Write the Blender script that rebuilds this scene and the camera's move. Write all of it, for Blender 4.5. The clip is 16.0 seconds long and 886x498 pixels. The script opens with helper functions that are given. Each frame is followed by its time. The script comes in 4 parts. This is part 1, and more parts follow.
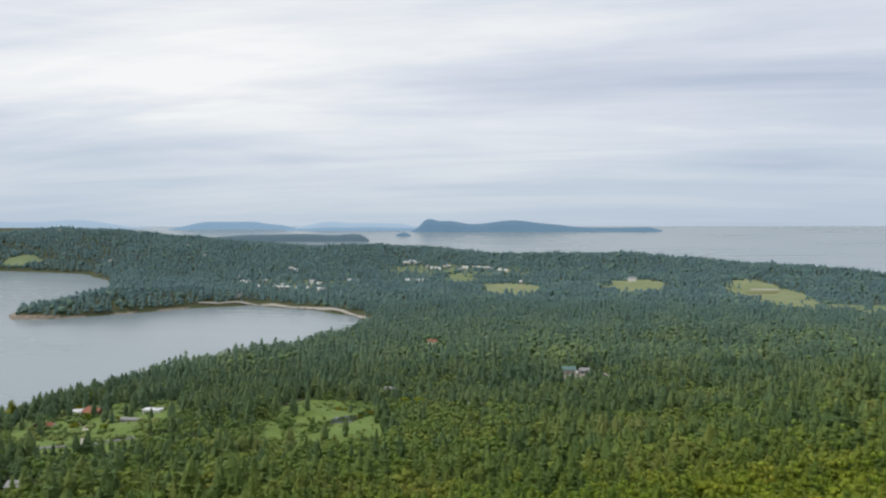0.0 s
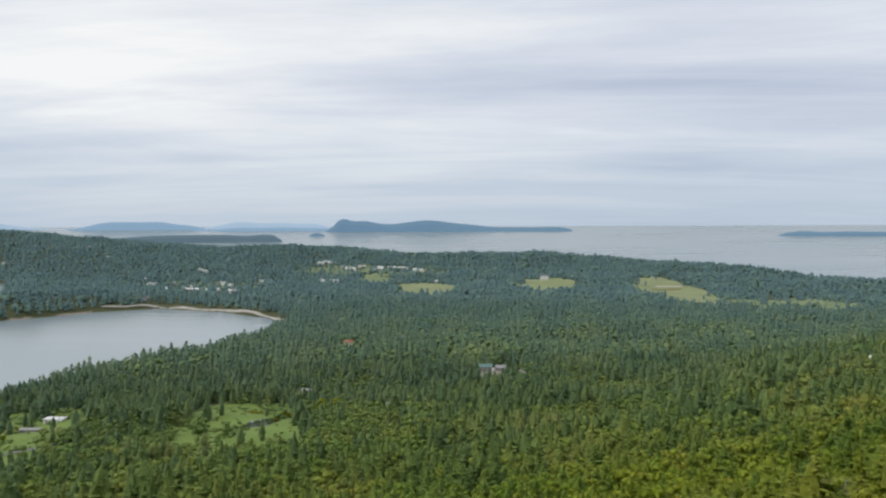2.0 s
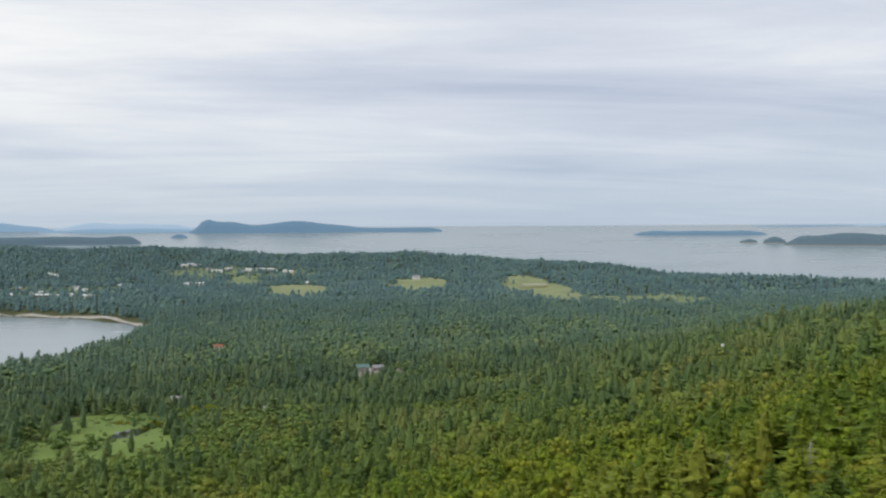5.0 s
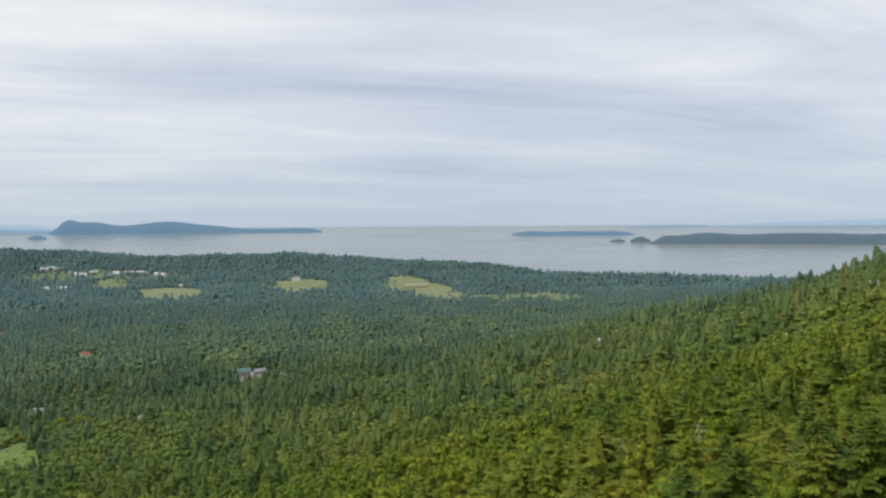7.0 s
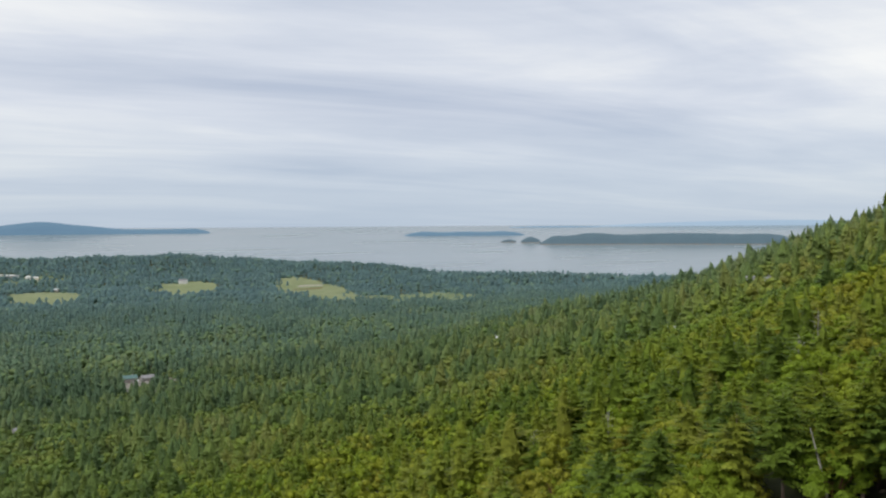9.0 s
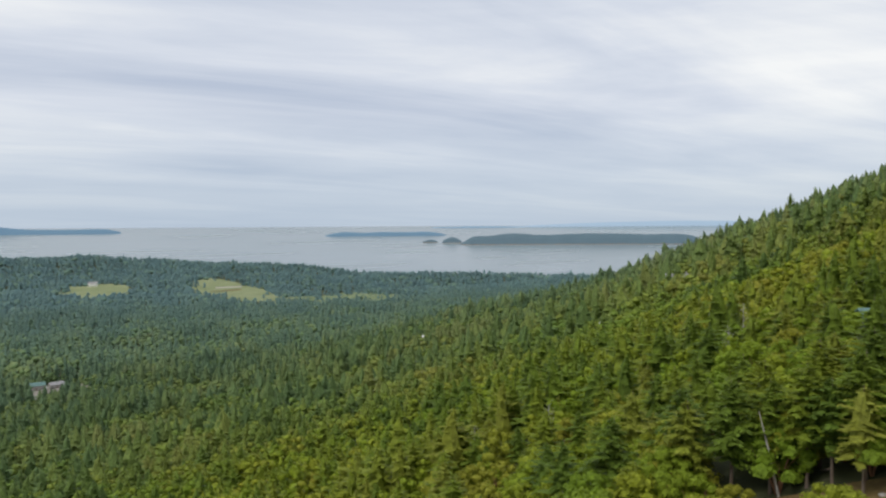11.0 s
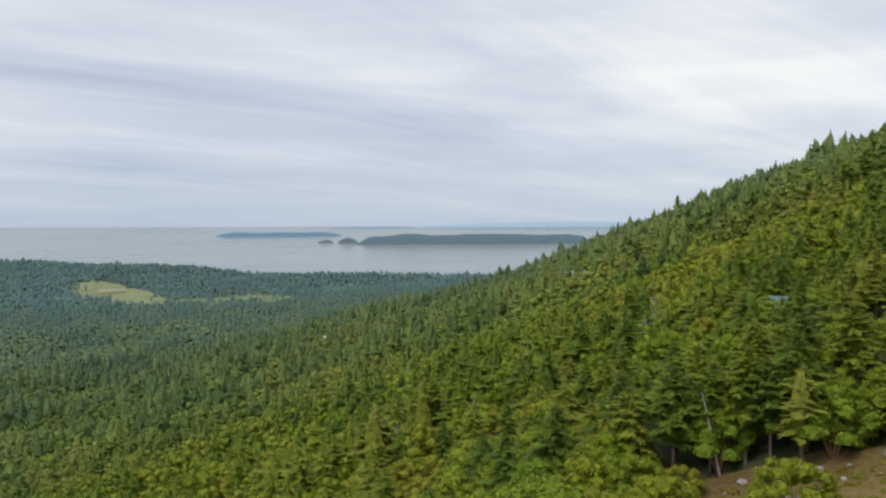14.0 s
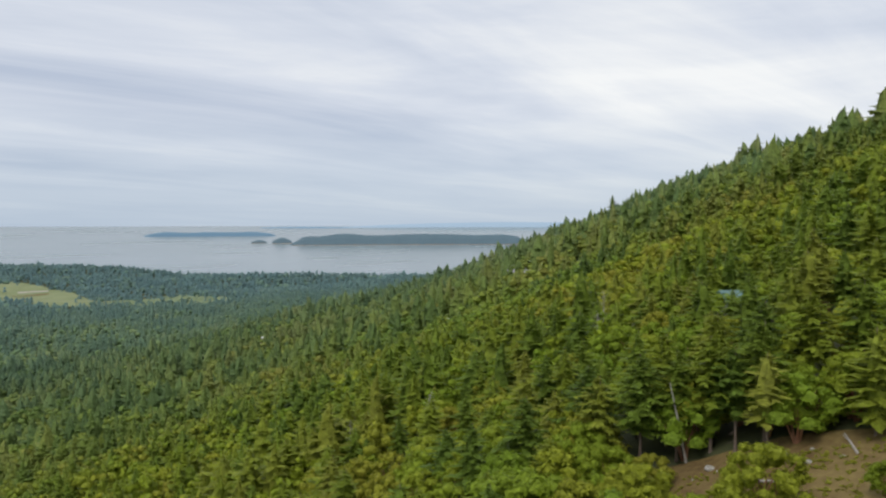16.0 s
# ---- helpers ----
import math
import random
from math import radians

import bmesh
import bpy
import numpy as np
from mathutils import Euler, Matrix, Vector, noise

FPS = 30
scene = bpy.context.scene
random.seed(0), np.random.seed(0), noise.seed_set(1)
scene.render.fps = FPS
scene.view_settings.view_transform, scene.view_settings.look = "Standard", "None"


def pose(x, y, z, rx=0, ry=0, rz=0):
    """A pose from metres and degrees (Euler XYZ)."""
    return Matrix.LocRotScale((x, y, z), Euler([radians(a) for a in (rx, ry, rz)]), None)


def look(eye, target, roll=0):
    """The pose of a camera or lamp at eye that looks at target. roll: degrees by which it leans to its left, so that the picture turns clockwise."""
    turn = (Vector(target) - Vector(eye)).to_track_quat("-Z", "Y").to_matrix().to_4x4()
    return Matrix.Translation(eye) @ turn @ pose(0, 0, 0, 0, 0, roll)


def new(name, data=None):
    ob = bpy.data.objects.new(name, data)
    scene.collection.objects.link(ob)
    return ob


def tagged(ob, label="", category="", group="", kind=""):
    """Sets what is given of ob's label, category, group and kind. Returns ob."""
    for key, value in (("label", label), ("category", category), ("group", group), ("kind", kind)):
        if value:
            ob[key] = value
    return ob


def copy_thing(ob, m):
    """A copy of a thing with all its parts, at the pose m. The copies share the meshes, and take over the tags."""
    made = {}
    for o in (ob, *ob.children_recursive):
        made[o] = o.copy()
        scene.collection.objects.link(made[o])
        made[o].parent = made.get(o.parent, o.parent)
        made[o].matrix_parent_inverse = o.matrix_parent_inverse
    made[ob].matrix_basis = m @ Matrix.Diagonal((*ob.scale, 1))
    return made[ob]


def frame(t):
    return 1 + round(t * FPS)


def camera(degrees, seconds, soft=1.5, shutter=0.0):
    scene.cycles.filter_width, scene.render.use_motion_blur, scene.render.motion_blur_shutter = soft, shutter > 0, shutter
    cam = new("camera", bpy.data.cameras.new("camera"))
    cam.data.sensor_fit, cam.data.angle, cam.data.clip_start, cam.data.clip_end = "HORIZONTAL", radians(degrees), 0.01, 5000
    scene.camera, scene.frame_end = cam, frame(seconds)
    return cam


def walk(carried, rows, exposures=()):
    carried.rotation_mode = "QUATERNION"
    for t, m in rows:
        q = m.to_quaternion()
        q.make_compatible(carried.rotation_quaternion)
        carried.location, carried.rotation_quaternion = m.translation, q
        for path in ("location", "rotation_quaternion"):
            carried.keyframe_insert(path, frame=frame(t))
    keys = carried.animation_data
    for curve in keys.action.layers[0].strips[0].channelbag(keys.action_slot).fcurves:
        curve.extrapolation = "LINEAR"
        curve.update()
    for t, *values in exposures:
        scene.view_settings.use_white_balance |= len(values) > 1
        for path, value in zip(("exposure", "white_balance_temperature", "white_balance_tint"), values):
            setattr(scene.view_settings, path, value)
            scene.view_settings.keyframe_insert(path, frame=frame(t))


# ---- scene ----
# The camera: a drone that slides back along a wooded hillside while it turns to its right.
cam = camera(60.3, 16.0, soft=2.3)
PATH = [
    (0, (-3.96, -2.40, 202.50), -11.512, -1.595, -0.04),
    (0.5, (-4.41, -2.59, 202.30), -9.938, -1.595, -0.07),
    (1, (-5.06, -2.86, 202.13), -8.313, -1.595, -0.11),
    (1.5, (-5.89, -3.18, 201.98), -6.691, -1.595, -0.14),
    (2, (-6.85, -3.53, 201.84), -5.080, -1.595, -0.17),
    (2.5, (-7.94, -3.91, 201.72), -3.557, -1.595, -0.20),
    (3, (-9.12, -4.29, 201.60), -2.064, -1.595, -0.23),
    (3.5, (-10.37, -4.65, 201.49), -0.487, -1.595, -0.25),
    (4, (-11.66, -5.00, 201.38), 0.946, -1.595, -0.28),
    (6.5, (-18.31, -6.05, 200.80), 11.540, -1.595, -0.37),
    (7, (-19.57, -6.07, 200.66), 13.716, -1.595, -0.38),
    (7.5, (-20.79, -6.02, 200.52), 15.878, -1.595, -0.39),
    (8, (-21.95, -5.89, 200.36), 17.946, -1.595, -0.40),
    (8.5, (-23.06, -5.69, 200.19), 19.939, -1.595, -0.40),
    (9, (-24.10, -5.41, 200.02), 21.754, -1.595, -0.41),
    (11.5, (-28.37, -2.97, 199.00), 29.091, -1.595, -0.39),
    (12, (-29.06, -2.31, 198.77), 30.492, -1.595, -0.37),
    (12.5, (-29.72, -1.62, 198.55), 31.750, -1.595, -0.36),
    (13, (-30.34, -0.89, 198.32), 33.078, -1.595, -0.34),
    (13.5, (-30.95, -0.16, 198.09), 34.318, -1.595, -0.32),
    (14, (-31.56, 0.59, 197.87), 35.551, -1.595, -0.30),
    (14.5, (-32.18, 1.31, 197.66), 36.761, -1.595, -0.27),
    (15, (-32.82, 2.02, 197.45), 37.993, -1.595, -0.25),
    (15.5, (-33.52, 2.67, 197.26), 39.174, -1.595, -0.21),
    (16, (-34.29, 3.26, 197.09), 40.415, -1.595, -0.18),
]


def aim(eye, yaw, pitch):
    """A point ahead of eye; yaw in degrees clockwise from north (+y), pitch upwards."""
    a, p = radians(yaw), radians(pitch)
    return Vector(eye) + 100 * Vector((math.sin(a) * math.cos(p), math.cos(a) * math.cos(p), math.sin(p)))


walk(cam, [(t, look(eye, aim(eye, yaw, pitch), roll)) for t, eye, yaw, pitch, roll in PATH])

# ---- world and sun: high overcast with long streaks of thinner cloud ----
SUN_AZ, SUN_EL = 250.0, 48.0
world = bpy.data.worlds.new("overcast_sky")
scene.world = world
world.use_nodes = True
wt = world.node_tree
wt.nodes.clear()


def wn(kind, **sets):
    n = wt.nodes.new(kind)
    for k, v in sets.items():
        n.inputs[k].default_value = v
    return n


def link(a, b):
    wt.links.new(a, b)


def wmath(op, a, b=None):
    n = wt.nodes.new("ShaderNodeMath")
    n.operation = op
    for i, v in enumerate((a, b)):
        if v is None:
            continue
        if isinstance(v, (int, float)):
            n.inputs[i].default_value = v
        else:
            link(v, n.inputs[i])
    return n.outputs[0]


out = wn("ShaderNodeOutputWorld")
bg = wn("ShaderNodeBackground", Strength=1.0)
link(bg.outputs[0], out.inputs[0])
sky = wt.nodes.new("ShaderNodeTexSky")
sky.sky_type, sky.sun_disc = "NISHITA", False
sky.sun_elevation, sky.sun_rotation = radians(SUN_EL), radians(SUN_AZ)
sky_dim = wt.nodes.new("ShaderNodeVectorMath")
sky_dim.operation = "SCALE"
sky_dim.inputs["Scale"].default_value = 0.10
link(sky.outputs[0], sky_dim.inputs[0])
tc = wt.nodes.new("ShaderNodeTexCoord")
sep = wt.nodes.new("ShaderNodeSeparateXYZ")
link(tc.outputs["Generated"], sep.inputs[0])
up = wmath("MAXIMUM", sep.outputs[2], 0.0)
# the cloud deck is a high plane seen in perspective
deck = wmath("ADD", up, 0.10)
px = wmath("DIVIDE", sep.outputs[0], deck)
py = wmath("DIVIDE", sep.outputs[1], deck)
comb = wt.nodes.new("ShaderNodeCombineXYZ")
link(px, comb.inputs[0])
link(py, comb.inputs[1])
mp = wt.nodes.new("ShaderNodeMapping")
mp.inputs["Rotation"].default_value = (0, 0, radians(-22))
mp.inputs["Scale"].default_value = (0.34, 1.15, 1.0)
mp.inputs["Location"].default_value = (0.7, 0.35, 0.0)
link(comb.outputs[0], mp.inputs[0])
streak = wn("ShaderNodeTexNoise", Scale=0.9, Detail=9.0, Roughness=0.58, Distortion=0.45)
link(mp.outputs[0], streak.inputs["Vector"])
broad = wn("ShaderNodeTexNoise", Scale=0.34, Detail=3.0, Roughness=0.5)
link(comb.outputs[0], broad.inputs["Vector"])
thick = wt.nodes.new("ShaderNodeVectorMath")
thick.operation = "DOT_PRODUCT"
link(tc.outputs["Generated"], thick.inputs[0])
thick.inputs[1].default_value = (math.sin(radians(17)) * 0.985, math.cos(radians(17)) * 0.985, 0.17)
bank = wmath("POWER", wmath("MAXIMUM", thick.outputs["Value"], 0.0), 12.0)
flat = wt.nodes.new("ShaderNodeVectorMath")
flat.operation = "MULTIPLY"
link(tc.outputs["Generated"], flat.inputs[0])
flat.inputs[1].default_value = (1.6, 1.6, 15.0)
layers = wn("ShaderNodeTexNoise", Scale=1.3, Detail=6.0, Roughness=0.58, Distortion=0.5)
link(flat.outputs[0], layers.inputs["Vector"])
sheets = wmath("MULTIPLY", wmath("SUBTRACT", layers.outputs[0], 0.5), 0.26)
both = wmath("ADD", wmath("ADD", wmath("MULTIPLY", streak.outputs[0], 0.6), sheets), wmath("SUBTRACT", wmath("MULTIPLY", broad.outputs[0], 0.4), wmath("SUBTRACT", wmath("MULTIPLY", bank, 0.135), 0.03)))
ramp = wt.nodes.new("ShaderNodeValToRGB")
link(both, ramp.inputs[0])
e = ramp.color_ramp.elements
e[0].position, e[0].color = 0.28, (0.50, 0.565, 0.69, 1)
e[1].position, e[1].color = 0.61, (0.945, 0.955, 0.955, 1)
mid = ramp.color_ramp.elements.new(0.45)
mid.color = (0.70, 0.745, 0.83, 1)
# the air thickens to a soft blue grey low down
low = wt.nodes.new("ShaderNodeMapRange")
low.inputs["From Min"].default_value, low.inputs["From Max"].default_value = 0.0, 0.15
low.inputs["To Min"].default_value, low.inputs["To Max"].default_value = 0.85, 0.0
link(up, low.inputs["Value"])
air = wt.nodes.new("ShaderNodeMix")
air.data_type = "RGBA"
link(low.outputs[0], air.inputs["Factor"])
link(ramp.outputs[0], air.inputs["A"])
air.inputs["B"].default_value = (0.465, 0.565, 0.685, 1)
veil = wt.nodes.new("ShaderNodeMix")
veil.data_type = "RGBA"
veil.inputs["Factor"].default_value = 0.94
link(sky_dim.outputs[0], veil.inputs["A"])
link(air.outputs["Result"], veil.inputs["B"])
link(veil.outputs["Result"], bg.inputs["Color"])

sun_data = bpy.data.lights.new("sun", "SUN")
sun_data.energy, sun_data.angle, sun_data.color = 1.9, radians(25), (1.0, 0.955, 0.87)
sun = new("sun", sun_data)
sun.matrix_world = look((0, 0, 900), Vector((0, 0, 900)) - 100 * Vector((math.sin(radians(SUN_AZ)) * math.cos(radians(SUN_EL)),
                        math.cos(radians(SUN_AZ)) * math.cos(radians(SUN_EL)), math.sin(radians(SUN_EL)))))


# ---- materials ----
def material(name, rough=0.8, spec=0.3):
    m = bpy.data.materials.new(name)
    m.use_nodes = True
    b = m.node_tree.nodes["Principled BSDF"]
    b.inputs["Roughness"].default_value = rough
    b.inputs["Specular IOR Level"].default_value = spec
    return m, m.node_tree, b


def mottled(name, dark, light, scale, fine, rough=0.85, spec=0.25, bump=0.0, spread=0.5):
    """A surface whose colour wanders at two scales."""
    m, t, b = material(name, rough, spec)
    co = t.nodes.new("ShaderNodeTexCoord")
    n1, n2 = t.nodes.new("ShaderNodeTexNoise"), t.nodes.new("ShaderNodeTexNoise")
    for n, s in ((n1, scale), (n2, fine)):
        n.inputs["Scale"].default_value, n.inputs["Detail"].default_value = s, 5.0
        t.links.new(co.outputs["Object"], n.inputs["Vector"])
    add = t.nodes.new("ShaderNodeMath")
    add.operation = "ADD"
    t.links.new(n1.outputs[0], add.inputs[0])
    t.links.new(n2.outputs[0], add.inputs[1])
    src = add.outputs[0]
    lo, hi = 1.0 - spread * 0.6, 1.0 + spread * 0.6
    rmp = t.nodes.new("ShaderNodeMapRange")
    rmp.inputs["From Min"].default_value, rmp.inputs["From Max"].default_value = lo, hi
    t.links.new(src, rmp.inputs["Value"])
    mix = t.nodes.new("ShaderNodeMix")
    mix.data_type = "RGBA"
    mix.inputs["A"].default_value, mix.inputs["B"].default_value = (*dark, 1), (*light, 1)
    t.links.new(rmp.outputs[0], mix.inputs["Factor"])
    t.links.new(mix.outputs["Result"], b.inputs["Base Color"])
    if bump:
        bp = t.nodes.new("ShaderNodeBump")
        bp.inputs["Strength"].default_value, bp.inputs["Distance"].default_value = 0.6, bump
        t.links.new(n2.outputs[0], bp.inputs["Height"])
        t.links.new(bp.outputs[0], b.inputs["Normal"])
    return m


def leaf_material(name, colours, hazed=None, per_tree=False, clear=0.25):
    """Foliage: each tree takes its own tone from a ramp of greens, with a change from spray to spray. Far greens turn
    bluer, which paints distance haze into the base colour; a mesh attribute tells how much. The leaves let some light
    through."""
    m, t, b = material(name, 0.65, 0.18)

    def attribute(key):
        at = t.nodes.new("ShaderNodeAttribute")
        at.attribute_name = key
        return at.outputs["Fac"]

    def ramp_of(cols, src):
        rmp = t.nodes.new("ShaderNodeValToRGB")
        els = rmp.color_ramp.elements
        els[0].position, els[0].color = 0.0, (*cols[0], 1)
        els[1].position, els[1].color = 1.0, (*cols[-1], 1)
        for i, c in enumerate(cols[1:-1], 1):
            els.new(i / (len(cols) - 1)).color = (*c, 1)
        t.links.new(src, rmp.inputs[0])
        return rmp.outputs[0]

    src = t.nodes.new("ShaderNodeObjectInfo").outputs["Random"] if per_tree else attribute("tone")
    colour = ramp_of(colours, src)
    if hazed:
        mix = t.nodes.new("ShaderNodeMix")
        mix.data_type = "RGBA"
        t.links.new(attribute("hazed"), mix.inputs["Factor"])
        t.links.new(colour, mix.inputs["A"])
        t.links.new(ramp_of(hazed, src), mix.inputs["B"])
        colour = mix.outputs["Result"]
    isl = t.nodes.new("ShaderNodeNewGeometry").outputs["Random Per Island"]
    fine = t.nodes.new("ShaderNodeMapRange")
    fine.inputs["To Min"].default_value, fine.inputs["To Max"].default_value = 0.84, 1.16
    t.links.new(isl, fine.inputs["Value"])
    vm = t.nodes.new("ShaderNodeVectorMath")
    vm.operation = "SCALE"
    t.links.new(colour, vm.inputs[0])
    t.links.new(fine.outputs[0], vm.inputs["Scale"])
    co, nz = t.nodes.new("ShaderNodeTexCoord"), t.nodes.new("ShaderNodeTexNoise")
    nz.inputs["Scale"].default_value, nz.inputs["Detail"].default_value = 0.9 if not per_tree else 14.0, 4.0
    t.links.new(co.outputs["Object"], nz.inputs["Vector"])
    grain = t.nodes.new("ShaderNodeMapRange")
    grain.inputs["From Min"].default_value, grain.inputs["From Max"].default_value = 0.3, 0.7
    grain.inputs["To Min"].default_value, grain.inputs["To Max"].default_value = 0.72, 1.28
    t.links.new(nz.outputs[0], grain.inputs["Value"])
    vm2 = t.nodes.new("ShaderNodeVectorMath")
    vm2.operation = "SCALE"
    t.links.new(vm.outputs[0], vm2.inputs[0])
    t.links.new(grain.outputs[0], vm2.inputs["Scale"])
    t.links.new(vm2.outputs[0], b.inputs["Base Color"])
    bp = t.nodes.new("ShaderNodeBump")
    bp.inputs["Strength"].default_value, bp.inputs["Distance"].default_value = 0.7, 0.5
    t.links.new(nz.outputs[0], bp.inputs["Height"])
    t.links.new(bp.outputs[0], b.inputs["Normal"])
    if clear:
        tr = t.nodes.new("ShaderNodeBsdfTranslucent")
        t.links.new(vm2.outputs[0], tr.inputs["Color"])
        mx = t.nodes.new("ShaderNodeMixShader")
        mx.inputs[0].default_value = clear
        t.links.new(b.outputs[0], mx.inputs[1])
        t.links.new(tr.outputs[0], mx.inputs[2])
        t.links.new(mx.outputs[0], t.nodes["Material Output"].inputs[0])
    return m


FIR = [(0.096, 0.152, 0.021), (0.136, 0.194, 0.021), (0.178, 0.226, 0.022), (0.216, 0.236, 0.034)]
# bluer, closer greens for far woods: distance haze painted into the colour
FIR_HAZED = [(0.098, 0.172, 0.182), (0.107, 0.184, 0.186), (0.119, 0.198, 0.190), (0.133, 0.209, 0.192)]
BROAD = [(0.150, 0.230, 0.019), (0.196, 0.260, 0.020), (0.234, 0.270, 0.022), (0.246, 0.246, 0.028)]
BROAD_HAZED = [(0.110, 0.186, 0.158), (0.124, 0.206, 0.162), (0.141, 0.222, 0.166), (0.152, 0.218, 0.170)]
m_fir = leaf_material("fir_needles", FIR, per_tree=True)
m_broad = leaf_material("broad_leaves", BROAD, per_tree=True)
m_fir_far = leaf_material("fir_wood", FIR, FIR_HAZED)
m_broad_far = leaf_material("leafy_wood", BROAD, BROAD_HAZED)
m_bark = mottled("fir_bark", (0.09, 0.065, 0.05), (0.21, 0.17, 0.14), 1.5, 9.0, bump=0.03)
m_redbark = mottled("peeling_red_bark", (0.16, 0.065, 0.035), (0.30, 0.17, 0.10), 1.2, 7.0, rough=0.6)
m_grey_wood = mottled("dead_grey_wood", (0.22, 0.20, 0.18), (0.42, 0.40, 0.37), 2.0, 9.0)
m_floor = mottled("forest_floor", (0.046, 0.054, 0.024), (0.078, 0.086, 0.038), 0.03, 0.6, bump=0.15)
m_meadow = mottled("meadow_grass", (0.150, 0.185, 0.085), (0.235, 0.260, 0.135), 0.02, 0.35, bump=0.05)
m_bright = mottled("lush_grass", (0.100, 0.165, 0.034), (0.160, 0.218, 0.054), 0.05, 0.6, bump=0.08)
m_marsh = mottled("marsh_grass", (0.11, 0.16, 0.075), (0.20, 0.235, 0.12), 0.03, 0.3, bump=0.05)
m_soil = mottled("dry_grassy_soil", (0.105, 0.066, 0.028), (0.200, 0.150, 0.056), 0.12, 1.4, bump=0.12)
m_sand = mottled("shingle_beach", (0.25, 0.235, 0.205), (0.40, 0.385, 0.35), 0.05, 0.8)
m_pond = mottled("pond_water", (0.012, 0.016, 0.012), (0.030, 0.036, 0.022), 0.1, 0.8, rough=0.12, spec=0.5)
m_asphalt = mottled("worn_asphalt", (0.12, 0.12, 0.12), (0.20, 0.20, 0.19), 0.1, 2.0)
m_gravel = mottled("pale_gravel", (0.30, 0.28, 0.25), (0.45, 0.42, 0.38), 0.2, 2.5)
m_yard = mottled("trodden_yard_gravel", (0.16, 0.14, 0.12), (0.30, 0.28, 0.25), 0.15, 1.5)
m_rock = mottled("grey_rock", (0.20, 0.19, 0.17), (0.46, 0.45, 0.42), 0.8, 4.0, bump=0.1)
m_white = mottled("white_painted_boards", (0.62, 0.62, 0.60), (0.80, 0.80, 0.78), 0.4, 3.0, rough=0.55)
m_cream = mottled("cream_painted_wall", (0.52, 0.46, 0.36), (0.66, 0.60, 0.49), 0.4, 3.0, rough=0.7)
m_greywall = mottled("weathered_grey_boards", (0.24, 0.23, 0.22), (0.38, 0.37, 0.35), 0.4, 3.0)
m_brownwall = mottled("brown_stained_boards", (0.14, 0.09, 0.06), (0.24, 0.16, 0.11), 0.4, 3.0)
m_greyroof = mottled("grey_shingle_roof", (0.20, 0.20, 0.21), (0.34, 0.34, 0.35), 0.5, 4.0)
m_paleroof = mottled("pale_metal_roof", (0.55, 0.56, 0.57), (0.72, 0.73, 0.74), 0.3, 3.0, rough=0.45)
m_tealroof = mottled("teal_metal_roof", (0.085, 0.16, 0.155), (0.14, 0.23, 0.22), 0.3, 3.0, rough=0.5)
m_redroof = mottled("rust_red_roof", (0.20, 0.08, 0.05), (0.32, 0.14, 0.09), 0.3, 3.0)
m_maroon = leaf_material("maroon_leaves", [(0.060, 0.014, 0.022), (0.095, 0.022, 0.030)], per_tree=True)
m_yellow = leaf_material("yellow_green_leaves", [(0.26, 0.27, 0.030), (0.31, 0.30, 0.035)], per_tree=True)
m_glass, _gt, _gb = material("dark_window_glass", 0.05, 0.6)
_gb.inputs["Base Color"].default_value = (0.03, 0.04, 0.05, 1)
m_cliff = mottled("coastal_rock", (0.12, 0.10, 0.08), (0.30, 0.25, 0.19), 0.08, 0.5, bump=0.5)

m_water, wtree, wb = material("sea_water", 0.10, 0.5)
wb.inputs["Base Color"].default_value = (0.205, 0.255, 0.280, 1)
wb.inputs["IOR"].default_value = 1.45
wco = wtree.nodes.new("ShaderNodeTexCoord")
wmap = wtree.nodes.new("ShaderNodeMapping")
wmap.inputs["Scale"].default_value = (0.05, 0.11, 1.0)
wtree.links.new(wco.outputs["Object"], wmap.inputs[0])
wnz = wtree.nodes.new("ShaderNodeTexNoise")
wnz.inputs["Scale"].default_value, wnz.inputs["Detail"].default_value = 1.0, 6.0
wtree.links.new(wmap.outputs[0], wnz.inputs["Vector"])
wbp = wtree.nodes.new("ShaderNodeBump")
wbp.inputs["Strength"].default_value, wbp.inputs["Distance"].default_value = 0.03, 0.15
wtree.links.new(wnz.outputs[0], wbp.inputs["Height"])
wtree.links.new(wbp.outputs[0], wb.inputs["Normal"])
wslow = wtree.nodes.new("ShaderNodeTexNoise")
wslow.inputs["Scale"].default_value, wslow.inputs["Detail"].default_value = 0.03, 4.0
wtree.links.new(wmap.outputs[0], wslow.inputs["Vector"])
wrr = wtree.nodes.new("ShaderNodeMapRange")
wrr.inputs["From Min"].default_value, wrr.inputs["From Max"].default_value = 0.3, 0.7
wrr.inputs["To Min"].default_value, wrr.inputs["To Max"].default_value = 0.20, 0.30
wtree.links.new(wslow.outputs[0], wrr.inputs["Value"])
wtree.links.new(wrr.outputs[0], wb.inputs["Roughness"])


# ---- the lie of the land ----
ORIGIN, SEA_EYE, RIM = (-4.0, -2.0), 202.0, 4900.0
FWD, RIGHT = (-0.199, 0.980), (0.980, 0.199)


def plan(u, v):
    """World x, y of a place u metres to the right and v metres ahead, as seen along the first line of sight."""
    return ORIGIN[0] + u * RIGHT[0] + v * FWD[0], ORIGIN[1] + u * RIGHT[1] + v * FWD[1]


def unplan(x, y):
    dx, dy = x - ORIGIN[0], y - ORIGIN[1]
    return dx * RIGHT[0] + dy * RIGHT[1], dx * FWD[0] + dy * FWD[1]


